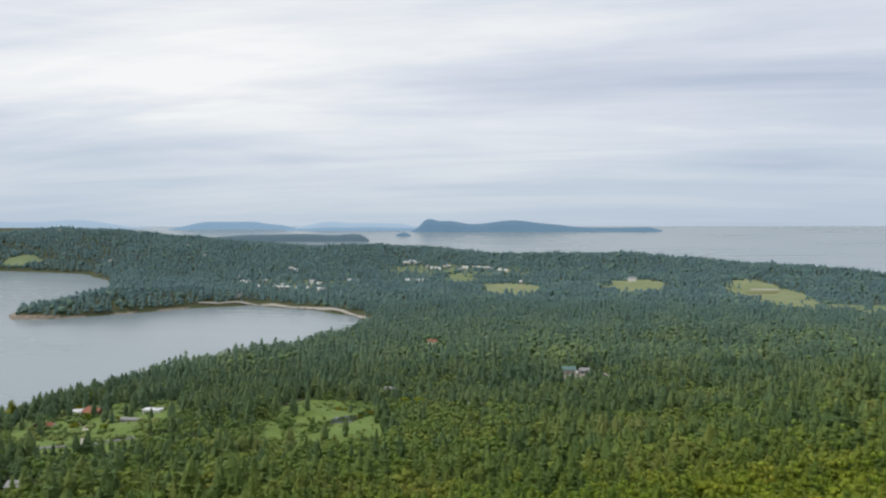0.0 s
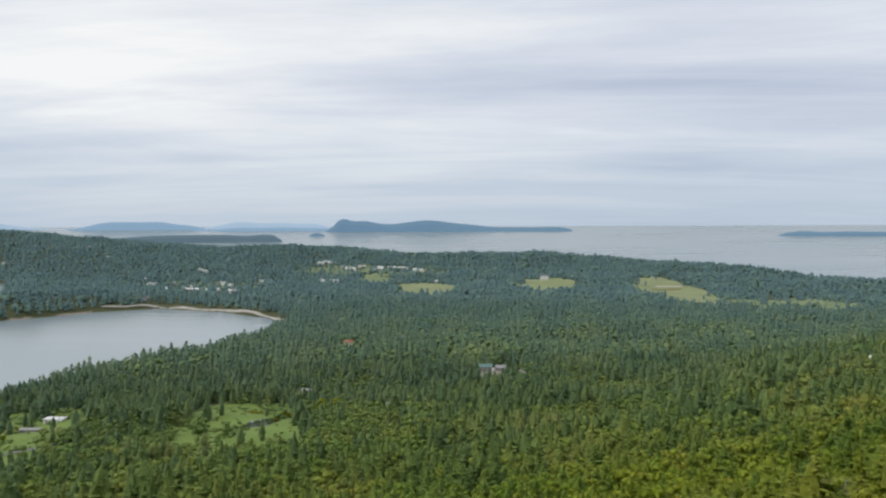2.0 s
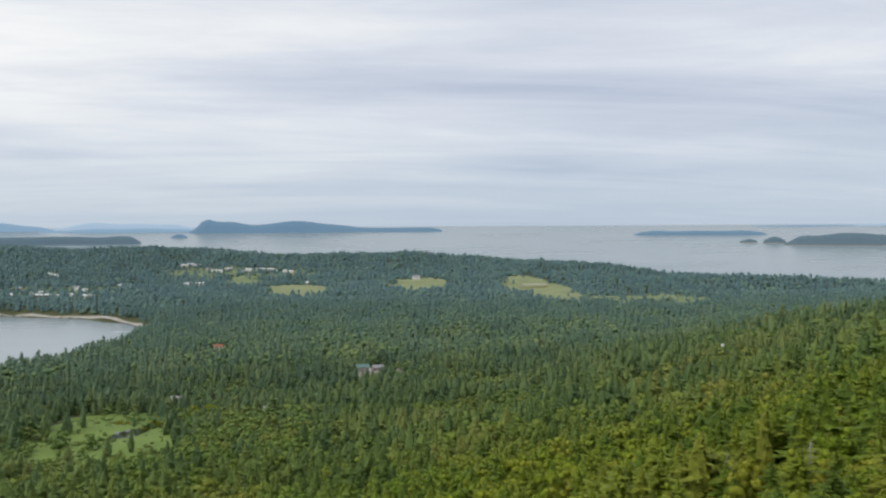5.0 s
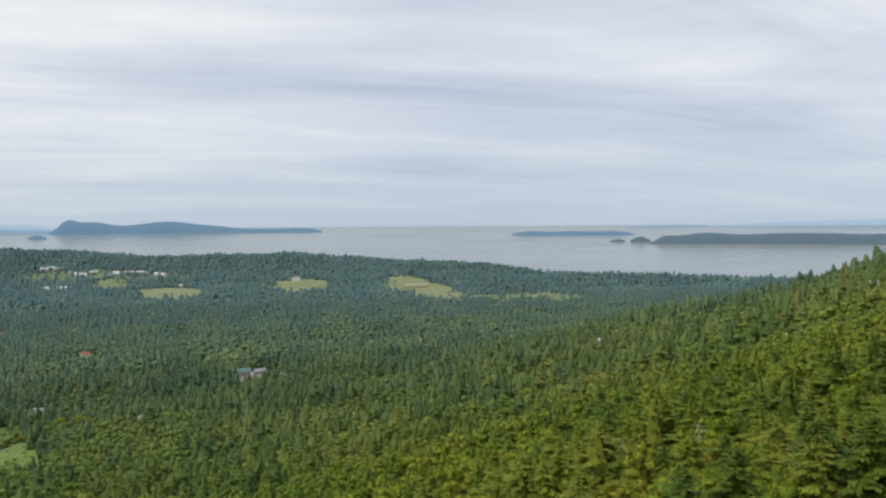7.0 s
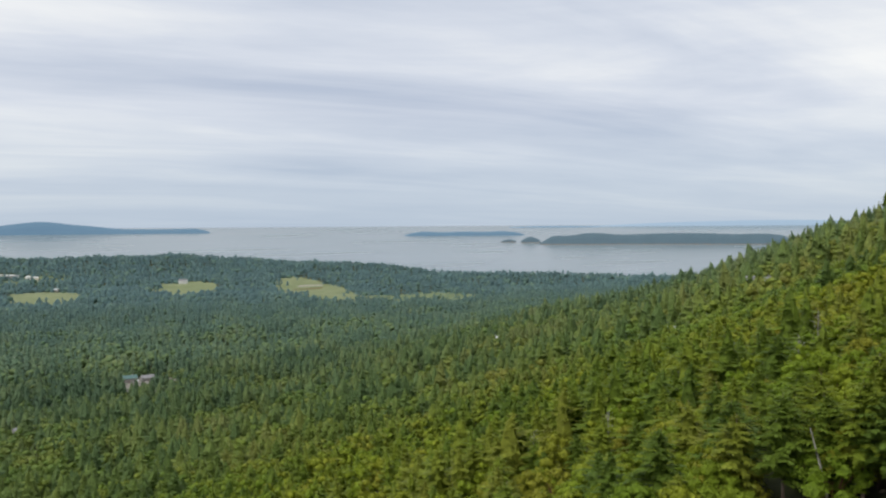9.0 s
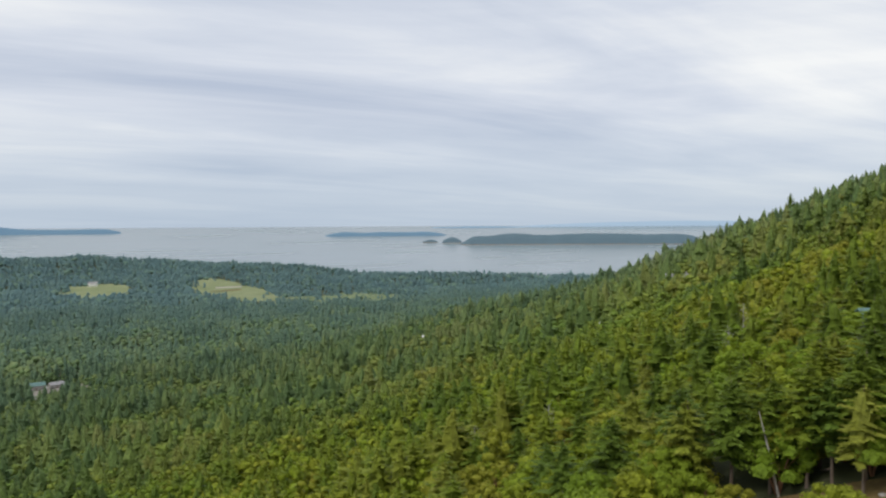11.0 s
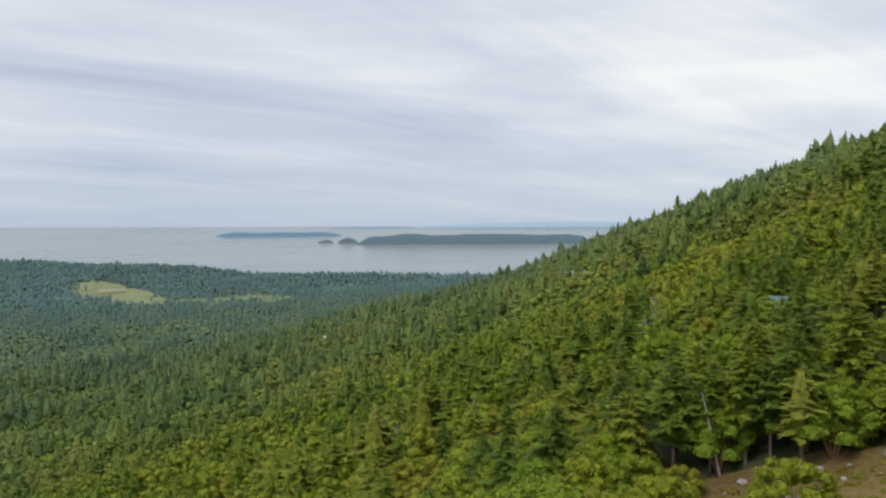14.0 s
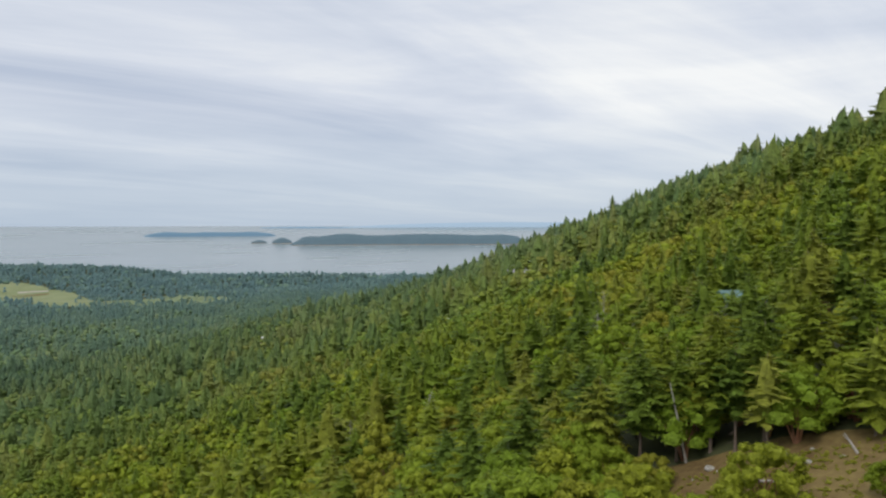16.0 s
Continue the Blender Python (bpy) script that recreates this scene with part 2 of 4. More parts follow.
def sea_level(x, y):
    """The sea; past the middle distance its far reaches are drawn in, so it climbs gently to the eye's height at the rim."""
    r = np.hypot(np.asarray(x) - ORIGIN[0], np.asarray(y) - ORIGIN[1])
    k = np.clip((2 * r - RIM) / RIM, 0, 1.3)
    return SEA_EYE * k * k


BAY = [(-3200, -900), (-900, 250), (-475, 660), (-420, 850), (-350, 1040), (-195, 1310), (-150, 1590), (-205, 1740), (-310, 1865),
       (-507, 1990), (-622, 1935), (-724, 1826), (-860, 1700), (-956, 1690), (-1000, 1760), (-960, 1950), (-1020, 2300), (-1230, 2800),
       (-1420, 2990), (-4200, 3050)]
STRAIT = [(-6000, 5200), (-2600, 4500), (-900, 4150), (0, 3700), (700, 3400), (1180, 2980), (1480, 2380), (1640, 1840), (1900, 1520), (2600, 1250), (3600, 950), (7000, 900),
          (7000, 9000), (-6000, 9000)]


def inland(poly, u, v):
    """Metres from the shore of a stretch of water: positive on land, negative on the water."""
    best, inside = np.full(u.shape, 1e9), np.zeros(u.shape, bool)
    n = len(poly)
    for i in range(n):
        (ax, ay), (bx, by) = poly[i], poly[(i + 1) % n]
        ex, ey = bx - ax, by - ay
        k = np.clip(((u - ax) * ex + (v - ay) * ey) / (ex * ex + ey * ey), 0, 1)
        best = np.minimum(best, np.hypot(u - ax - k * ex, v - ay - k * ey))
        if ay != by:
            inside ^= ((ay > v) != (by > v)) & (u < (bx - ax) * (v - ay) / (by - ay) + ax)
    return np.where(inside, -best, best)


def waves(x, y, size, seed):
    """Soft rolling unevenness between about -1 and 1."""
    rng = np.random.RandomState(seed)
    z = 0
    for i in range(7):
        a, k = rng.uniform(0, 2 * math.pi), 2 * math.pi / size * rng.uniform(0.6, 1.9)
        z = z + np.sin(k * (x * math.cos(a) + y * math.sin(a)) + rng.uniform(0, 6.3))
    return z / 3.2


def bump(u, v, cu, cv, su, sv, turn=0.0):
    c, s = math.cos(radians(turn)), math.sin(radians(turn))
    a, b = (u - cu) * c + (v - cv) * s, -(u - cu) * s + (v - cv) * c
    return np.exp(-0.5 * ((a / su) ** 2 + (b / sv) ** 2))


def shore(u, v):
    wob = 10 * waves(u, v, 160, 3)
    return np.minimum(inland(BAY, u, v) + wob * 0.7, inland(STRAIT, u, v) + wob)


def height(x, y):
    """Ground level at x, y (arrays)."""
    x, y = np.asarray(x, float), np.asarray(y, float)
    u, v = unplan(x, y)
    r = np.hypot(x, y)
    d = shore(u, v)
    # the hillside the camera flies along, and its shoulder
    s = 0.29 * (x - 48) - 0.33 * (y - 70)
    hill = np.where(s < 0, 152 * np.exp(np.minimum(s, 0) / 140), 152 + 1.086 * np.maximum(s, 0))
    hill = np.where(hill > 200, 200 + 36 * np.tanh((hill - 200) / 36), hill)
    hill = hill * np.clip(1.6 - r / 1900, 0, 1) + 15 * bump(x, y, 480, 590, 150, 150) + 15 * bump(x, y, 250, 565, 80, 85) + 10 * bump(x, y, 300, 335, 70, 70)
    # lowland, peninsula, far ridge and the big wooded hill behind the bay
    z = 15 + hill + 5 * waves(x, y, 420, 1) * np.clip(r / 600, 0.15, 1) + 1.4 * waves(x, y, 95, 2)
    z = z + 26 * bump(u, v, -760, 1930, 190, 110, 25)
    ridge_v = 3250 - 0.00071 * (u - 200) ** 2 * (u > 200)
    ridge = np.exp(-0.5 * ((v - ridge_v) / 330) ** 2)
    z = z + ridge * np.clip((1950 - u) / 950, 0, 1) * (62 + 27 / (1 + np.exp((u - 100) / 170)) + 14 * waves(u, v, 900, 5))
    z = z + 122 * bump(u, v, -1950, 3800, 620, 420, -10) + 24 * bump(u, v, -1150, 3650, 420, 360)
    sea = sea_level(x, y)
    z = np.maximum(z, sea + 6)
    bluff = sea + 0.4 + 4.5 * np.clip(d / 10, 0, 1) + 0.34 * np.maximum(d, 0)
    land = -np.logaddexp(-z / 5, -bluff / 5) * 5
    land = np.maximum(land, sea + 0.3 + 0.05 * np.clip(d, 0, 40))
    deep = sea - np.clip(-d * 0.2, 0, 7)
    return np.where(d > 0, land, deep)


def grid_mesh(name, verts, faces, mat, smooth=True):
    me = bpy.data.meshes.new(name)
    me.from_pydata(verts, [], faces)
    me.materials.append(mat)
    if smooth:
        me.polygons.foreach_set("use_smooth", [True] * len(me.polygons))
    me.update()
    return me


def disc(radii, fine):
    """A round sheet, with finer spokes over the bearings that the flight looks along."""
    a = np.radians(np.concatenate([np.arange(-54, 84, fine), np.arange(84, 306, 3.0)]))
    steps = len(a)
    xs = np.concatenate([[0.0], np.outer(radii, np.sin(a)).ravel()]) + ORIGIN[0]
    ys = np.concatenate([[0.0], np.outer(radii, np.cos(a)).ravel()]) + ORIGIN[1]
    faces = [(0, 1 + (j + 1) % steps, 1 + j) for j in range(steps)]
    for i in range(len(radii) - 1):
        p, q = 1 + i * steps, 1 + (i + 1) * steps
        faces += [(p + j, p + (j + 1) % steps, q + (j + 1) % steps, q + j) for j in range(steps)]
    return xs, ys, faces


gx, gy, gf = disc(np.concatenate([np.geomspace(6, 700, 80), np.arange(713, 2700, 16), np.linspace(2715, 4940, 70)]), 0.55)
ground = tagged(new("ground", grid_mesh("ground", np.stack([gx, gy, height(gx, gy)], 1), gf, m_floor)), "mossy brown forest floor of the island", "ground", kind="structure")
wx, wy, wf = disc(np.concatenate([[200.0], np.linspace(400, 4950, 70)]), 1.5)
sea = tagged(new("water", grid_mesh("water", np.stack([wx, wy, sea_level(wx, wy)], 1), wf, m_water)), "calm pale grey sea under an overcast sky", "sea", kind="structure")

# ---- open ground: meadows, clearing, bare slope (u, v, half sizes, turn) ----
OPEN = {
    "meadow_airstrip": (872, 2030, 96, 360, -12), "meadow_barn": (580, 2320, 105, 200, -14), "meadow_village": (200, 2300, 105, 200, -5),
    "meadow_tan": (62, 2560, 60, 130, 0), "marsh": (985, 1640, 150, 200, -30), "clearing": (-99, 626, 58, 126, 5),
    "lawn": (-298, 645, 84, 96, 12), "roadside": (-272, 548, 84, 42, 20), "far_pasture": (-1700, 3075, 75, 45, 0),
    "yard": (152, 824, 28, 70, -8), "village": (-470, 2330, 270, 230, 0), "village_upper": (60, 2800, 270, 150, 0),
}
# small gaps in the wood where houses stand: u, v, radius
GAPS = [(27, 656, 18), (-56, 785, 22), (-247, 432, 20), (-17, 1138, 22), (62, 1178, 20), (-159, 568, 8), (-81, 632, 22)]
# the same on the slope, in world x, y, with the way that they open towards the flight
SLOPE_GAPS = [(291, 316, 11), (215, 297, 9), (84, 66, 3.5), (244, 539, 11)]
SOIL = (29, 30.5, 20, 8, -76)


def in_oval(a, b, o, wob=0.0):
    c, s = math.cos(radians(o[4])), math.sin(radians(o[4]))
    p, q = (a - o[0]) * c + (b - o[1]) * s, -(a - o[0]) * s + (b - o[1]) * c
    return np.sqrt((p / o[2]) ** 2 + (q / o[3]) ** 2) + wob


def patch(name, o, mat, label, lift=0.12, world_xy=False, seed=1, shown=1.04):
    """A draped sheet of other ground with an uneven edge."""
    rings, steps = 14, 72
    pts, faces = [], []
    rng = np.random.RandomState(seed)
    ph = rng.uniform(0, 6.3, 4)
    c, s = math.cos(radians(o[4])), math.sin(radians(o[4]))
    P = [(o[0], o[1])]
    for i in range(1, rings + 1):
        for j in range(steps):
            a = 2 * math.pi * j / steps
            k = i / rings * shown * (1 + 0.10 * math.sin(2 * a + ph[0]) + 0.07 * math.sin(5 * a + ph[1]) + 0.04 * math.sin(11 * a + ph[2]))
            p, q = o[2] * k * math.cos(a), o[3] * k * math.sin(a)
            P.append((o[0] + p * c - q * s, o[1] + p * s + q * c))
    P = np.array(P)
    x, y = (P[:, 0], P[:, 1]) if world_xy else plan(P[:, 0], P[:, 1])
    faces = [(0, 1 + j, 1 + (j + 1) % steps) for j in range(steps)]
    for i in range(rings - 1):
        a, b = 1 + i * steps, 1 + (i + 1) * steps
        faces += [(a + j, b + j, b + (j + 1) % steps, a + (j + 1) % steps) for j in range(steps)]
    z = height(x, y) + lift
    return tagged(new(name, grid_mesh(name, np.stack([x, y, z], 1), faces, mat)), label, "ground", kind="structure")


patch("meadow", OPEN["meadow_airstrip"], m_meadow, "mown pale green meadow with a bare strip", 2.0, seed=2)
patch("meadow", OPEN["meadow_barn"], m_meadow, "open green pasture before a low farmhouse", 2.0, seed=3)
patch("meadow", OPEN["meadow_village"], m_meadow, "open green pasture at the edge of the village", 2.0, seed=4)
patch("meadow", OPEN["meadow_tan"], m_marsh, "dry tan field beside the village", 2.0, seed=5)
patch("marsh", OPEN["marsh"], m_marsh, "rough grey green marsh grass among the woods", 1.8, seed=6)
patch("clearing", OPEN["clearing"], m_bright, "lush green forest clearing round a small pond", 1.1, seed=7)
patch("lawn", OPEN["lawn"], m_bright, "green lawns round the waterside houses", 1.1, seed=8)
patch("lawn", OPEN["roadside"], m_bright, "grassy verge along the shore road", 1.1, seed=9)
patch("meadow", OPEN["far_pasture"], m_marsh, "small green pasture at the far shore", 1.5, seed=10)
patch("yard", OPEN["yard"], m_yard, "bare grey earth yard round a house in the woods", 1.1, seed=11)
patch("village_green", OPEN["village"], m_marsh, "grassy plots between the village houses", 1.6, seed=18)
patch("village_green", OPEN["village_upper"], m_marsh, "grassy plots round the upper village", 1.6, seed=19)
patch("bare_slope", SOIL, m_soil, "bare brown hillside soil with dry grass", 0.10, True, seed=12, shown=1.55)


# ---- trees: shapes of unit height ----
def triangles(tri):
    tri = np.asarray(tri, float)
    return tri.reshape(-1, 3), np.arange(len(tri) * 3).reshape(-1, 3)


def fir_shape(seed, branches, sprays, width=0.2, low=0.14, gappy=0.0, slim=(0.45, (0.20, 0.34)), whorls=0, core=0.0):
    """Crown of a fir: drooping boughs, in whorls or a loose spiral; each bough is a ragged plate with a fringe of sprays,
    or, for trees far off, a single kite of needles. core: a dense inner cone, as a share of the width."""
    rng = np.random.RandomState(seed)
    tri = []
    lean = rng.uniform(-0.03, 0.03, 2)

    def girth(f):
        return (1 - f ** 1.7) ** 0.85 * (0.72 + 0.28 * min(1, f / 0.2))

    for i in range(branches):
        f = (i + rng.uniform(0, 1)) / branches
        if whorls:
            f = min(0.99, (int(f * whorls) + rng.uniform(0, 0.42)) / whorls)
        z = low + (0.97 - low) * f ** 0.85
        reach = width * (girth(f) + 0.05) * rng.uniform(0.55, 1.25)
        if gappy and rng.rand() < gappy:
            reach *= 0.45
        a = i * 2.4 + rng.uniform(-0.5, 0.5)
        d = np.array([math.cos(a), math.sin(a), 0])
        side = np.array([-d[1], d[0], 0])
        root = np.array([lean[0] * z, lean[1] * z, z])
        tip = root + d * reach + np.array([0, 0, reach * rng.uniform(-0.36, 0.12) + 0.25 * reach * f])
        mid = root + (tip - root) * 0.5 + np.array([0, 0, 0.10 * reach])
        if sprays == 0:
            w = reach * rng.uniform(0.28, 0.46)
            sag = np.array([0, 0, -0.22 * reach])
            l, r = mid + side * w + sag, mid - side * w + sag
            tri += [(root, l, tip), (root, tip, r)]
            continue

        def along(k):
            return root * (1 - k) ** 2 + 2 * mid * k * (1 - k) + tip * k * k

        # the plate
        w = reach * rng.uniform(0.15, 0.26) * (0.55 if sprays > 10 else 1.0)
        line, edge = [], []
        for k, q in ((0.06, 0.3), (0.38, 1.0), (0.70, 0.8), (0.99, 0.06)):
            p = along(k)
            line.append(p)
            edge.append([p + side * sgn * w * q * rng.uniform(0.7, 1.25) + d * w * rng.uniform(-0.1, 0.35) - np.array([0, 0, w * q * rng.uniform(0.1, 0.5)]) for sgn in (1, -1)])
        for k in range(3):
            for h in (0, 1):
                tri += [(line[k], edge[k][h], edge[k + 1][h]), (line[k], edge[k + 1][h], line[k + 1])]
        # the fringe
        for j in range(sprays):
            k = 0.22 + 0.78 * (j + rng.uniform(0, 1)) / sprays
            p = along(k)
            sgn = 1 if j % 2 else -1
            ln = (0.022 + slim[0] * reach * (1 - 0.55 * k)) * rng.uniform(0.6, 1.1)
            v = (d * rng.uniform(0.35, 0.9) + side * sgn * rng.uniform(0.5, 1.0))
            v = v / np.linalg.norm(v) * ln + np.array([0, 0, -ln * rng.uniform(0.05, 0.45)])
            wv = np.cross(v, [0, 0, 1])
            wv = wv / (np.linalg.norm(wv) + 1e-6) * ln * rng.uniform(*slim[1])
            wz = np.array([0, 0, rng.uniform(-0.3, 0.3) * ln * 0.4])
            tri += [(p, p + v * 0.55 + wv + wz, p + v), (p, p + v, p + v * 0.5 - wv - wz)]
    top = np.array([lean[0], lean[1], 1.0])
    for j in range(3):
        a = j * 2.1
        o = np.array([math.cos(a), math.sin(a), 0]) * 0.018
        tri.append((top, top - [0, 0, 0.09] + o, top - [0, 0, 0.10] - o))
    if core:
        rings = [[np.array([math.cos(a) * q, math.sin(a) * q, low + (0.97 - low) * f ** 0.85 + rng.uniform(-0.03, 0.03)])
                  for a, q in ((2 * math.pi * (j + 0.5 * k) / 7, width * girth(f) * core * rng.uniform(0.5, 1.4)) for j in range(7))]
                 for k, f in enumerate((0.0, 0.28, 0.56, 0.82))]
        for lo, hi in zip(rings, rings[1:]):
            for j in range(7):
                tri += [(lo[j], lo[(j + 1) % 7], hi[j]), (lo[(j + 1) % 7], hi[(j + 1) % 7], hi[j])]
        tri += [(rings[3][j], rings[3][(j + 1) % 7], top - [0, 0, 0.04]) for j in range(7)]
    return triangles(tri)


def ball(fine):
    """Corners and triangles of a round body, 20 or 80 triangles."""
    bm = bmesh.new()
    bmesh.ops.create_icosphere(bm, subdivisions=2 if fine else 1, radius=1.0)
    V, T = np.array([v.co[:] for v in bm.verts]), np.array([[v.index for v in f.verts] for f in bm.faces])
    bm.free()
    return V, T


BALL, BALL_FINE = ball(False), ball(True)


def broad_shape(seed, lobes, leaves, spread=0.34, size=0.07, base=0.28, fine=False, rough=0.32):
    """Crown of a broad-leaved tree: uneven masses of foliage, each with leaf sprays that stand off it, and gaps between."""
    rng = np.random.RandomState(seed)
    V, T, tri, off = [], [], [], 0
    for i in range(lobes):
        f = (i + 0.5) / lobes
        a = i * 2.4 + rng.uniform(-0.5, 0.5)
        girth = spread * math.sqrt(max(0.04, 1 - (1.75 * f - 0.75) ** 2))
        R = spread * rng.uniform(0.6, 1.2) * (1.0 / lobes) ** 0.36 * (1.0 if f < 0.75 else 0.8)
        rad = max(0.0, girth - 0.45 * R) * rng.uniform(0.55, 1.0)
        c = np.array([rad * math.cos(a), rad * math.sin(a), base + 0.55 * R + (1.0 - base - 1.2 * R) * f + rng.uniform(-0.03, 0.03)])
        bv, bt = BALL_FINE if fine else BALL
        k = R * rng.uniform(1 - rough, 1 + rough, len(bv)) * (0.74 if leaves else 1.0)
        V.append(c + bv * k[:, None] * np.array([1, 1, 0.8]))
        T.append(bt + off)
        off += len(bv)
        for j in range(leaves):
            n = rng.normal(size=3)
            n[2] = abs(n[2]) * 1.1 - 0.35
            n /= np.linalg.norm(n)
            p = c + n * R * np.array([1, 1, 0.8]) * rng.uniform(0.68, 1.2)
            n2 = n + rng.normal(size=3) * 0.32
            t = np.cross(n2, rng.normal(size=3))
            t /= np.linalg.norm(t) + 1e-6
            b = np.cross(n2, t)
            b /= np.linalg.norm(b) + 1e-6
            s = size * rng.uniform(0.6, 1.25)
            tri.append((p + t * s, p - t * s * 0.6 + b * s * 0.8, p - t * s * 0.5 - b * s * 0.85))
    if tri:
        cv, ct = triangles(tri)
        V.append(cv)
        T.append(ct + off)
    return np.concatenate(V), np.concatenate(T)


def cone_shape(seed, tiers, sides, width=0.2, low=0.08):
    """Crown of a fir seen from afar: overlapping ragged skirts of boughs."""
    rng = np.random.RandomState(seed)
    V, T = [], []
    for i in range(tiers):
        f = i / tiers
        z1 = low + (1 - low) * ((i + 1.25) / tiers if i < tiers - 1 else 0.985)
        z1 = min(z1, 1.0)
        z0 = low + (1 - low) * f
        R = width * ((1 - f) ** 0.62) * rng.uniform(0.8, 1.15) * (0.82 if i == 0 else 1)
        V.append((rng.uniform(-0.01, 0.01), rng.uniform(-0.01, 0.01), z1))
        c = len(V) - 1
        ph = rng.uniform(0, 6.3)
        for j in range(sides):
            a = ph + 2 * math.pi * j / sides + rng.uniform(-0.2, 0.2)
            r = R * (rng.uniform(0.80, 1.28) if j % 2 else rng.uniform(0.36, 0.66))
            V.append((r * math.cos(a), r * math.sin(a), z0 + (0.02 if j % 2 else 0.05) * rng.uniform(-1, 1) + (z1 - z0) * (0.0 if j % 2 else 0.22)))
        T += [(c, c + 1 + j, c + 1 + (j + 1) % sides) for j in range(sides)]
    return np.array(V), np.array(T)


def merged(name, groups, mat):
    """One mesh out of many trees: groups of (shape, places n x 3, heights, widths, turns, tones)."""
    V, T, K, L, off = [], [], [], [], 0
    for (v, t), pos, hs, ws, rot, tone in groups:
        n = len(pos)
        if not n:
            continue
        c, s = np.cos(rot)[:, None], np.sin(rot)[:, None]
        x, y = v[None, :, 0] * c - v[None, :, 1] * s, v[None, :, 0] * s + v[None, :, 1] * c
        w = (hs * ws)[:, None]
        P = np.stack([x * w + pos[:, :1], y * w + pos[:, 1:2], v[None, :, 2] * hs[:, None] + pos[:, 2:3]], 2)
        V.append(P.reshape(-1, 3))
        T.append((t[None] + (np.arange(n) * len(v))[:, None, None] + off).reshape(-1, 3))
        K.append(np.repeat(tone, len(v)))
        # share of the painted haze blue, growing with range
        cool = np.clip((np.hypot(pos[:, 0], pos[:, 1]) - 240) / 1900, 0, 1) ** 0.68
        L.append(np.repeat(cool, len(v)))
        off += n * len(v)
    V, T, K, L = np.concatenate(V), np.concatenate(T), np.concatenate(K), np.concatenate(L)
    me = bpy.data.meshes.new(name)
    me.vertices.add(len(V))
    me.vertices.foreach_set("co", V.astype(np.float32).ravel())
    me.loops.add(len(T) * 3)
    me.loops.foreach_set("vertex_index", T.astype(np.int32).ravel())
    me.polygons.add(len(T))
    me.polygons.foreach_set("loop_start", (np.arange(len(T)) * 3).astype(np.int32))
    me.update(calc_edges=True)
    me.attributes.new("tone", "FLOAT", "POINT").data.foreach_set("value", np.clip(K, 0, 1).astype(np.float32))
    me.attributes.new("hazed", "FLOAT", "POINT").data.foreach_set("value", L.astype(np.float32))
    me.materials.append(mat)
    return new(name, me)


def scatter(r0, r1, gap, seed):
    """Jittered places on wooded land between two ranges, on the side of the hill that the flight looks over."""
    rng = np.random.RandomState(seed)
    n = int(r1 / gap) + 2
    i, j = np.meshgrid(np.arange(-n, n), np.arange(-n, n))
    x = (i + rng.uniform(-0.46, 0.46, i.shape)).ravel() * gap
    y = (j + 0.5 * (i % 2) + rng.uniform(-0.46, 0.46, i.shape)).ravel() * gap
    r, b = np.hypot(x + 15, y), np.degrees(np.arctan2(x + 15, y))
    ok = (r >= r0) & (r < r1) & (b > -46) & (b < 78)
    # nothing past the crests that hide the land behind them
    ok &= ~((b > 47) & (r > 980)) & ~((b > 40) & (r > 1900))
    x, y = x[ok], y[ok]
    u, v = unplan(x, y)
    d = shore(u, v)
    hidden = (v > 3480 - 0.00055 * (u - 200) ** 2 * (u > 200)) & (u > -700) | (v > 4450)
    keep = ~hidden & (d > 5 + 3 * waves(x, y, 60, 9))
    wob = 0.16 * waves(x, y, 60, 21) + 0.12 * waves(x, y, 26, 22)
    for key, o in OPEN.items():
        inside = in_oval(u, v, o, wob) < 1
        if key in ("village", "village_upper"):
            inside &= rng.rand(len(x)) < 0.66
        if key in ("marsh", "lawn", "clearing", "roadside"):
            inside &= rng.rand(len(x)) < {"roadside": 0.90, "lawn": 0.90}.get(key, 0.94)
        keep &= ~inside
    keep &= ~((u > -660) & (u < -130) & (v > 1500) & (v < 2080) & (d < 15))
    for hu, hv, hr in GAPS:
        keep &= np.hypot(u - hu, v - hv) > hr
    for hx, hy, hr in SLOPE_GAPS:
        far = math.hypot(hx + 25, hy)
        along = ((x - hx) * (hx + 25) + (y - hy) * hy) / far
        across = ((x - hx) * hy - (y - hy) * (hx + 25)) / far
        keep &= ~((np.abs(across) < hr * 0.8) & (along > -1.6 * hr) & (along < 0.6 * hr))
    keep &= in_oval(x, y, SOIL, 0.12 * waves(x, y, 14, 4)) > 1
    keep &= rng.rand(len(x)) < 0.96
    x, y = x[keep], y[keep]
    return np.stack([x, y, height(x, y) - 0.25], 1), rng


def species(p, rng):
    """Which places bear broad-leaved trees, and each tree's tone."""
    x, y = p[:, 0], p[:, 1]
    u, v = unplan(x, y)
    r = np.hypot(x, y)
    s = 0.29 * (x - 48) - 0.33 * (y - 70)
    share = 0.40 + 0.30 * waves(x, y, 150, 31) + 0.14 * waves(x, y, 45, 32) + 0.12 * (s > -70) + 0.35 * (in_oval(u, v, (-60, 560, 130, 160, 0)) < 1)
    share = np.where((u < -40) & (v > 640), share - 0.28, share)
    share = np.where(r > 1500, share * 0.45, share)
    broad = rng.rand(len(x)) < np.clip(share, 0.04, 0.80)
    tone = 0.40 + 0.28 * waves(x, y, 210, 33) + 0.14 * waves(x, y, 60, 34) + rng.uniform(-0.34, 0.34, len(x)) * np.clip(1.3 - r / 2200, 0.55, 1) + 0.12 * np.clip((s + 120) / 120, -1, 1)
    return broad, np.clip(tone, 0, 1)


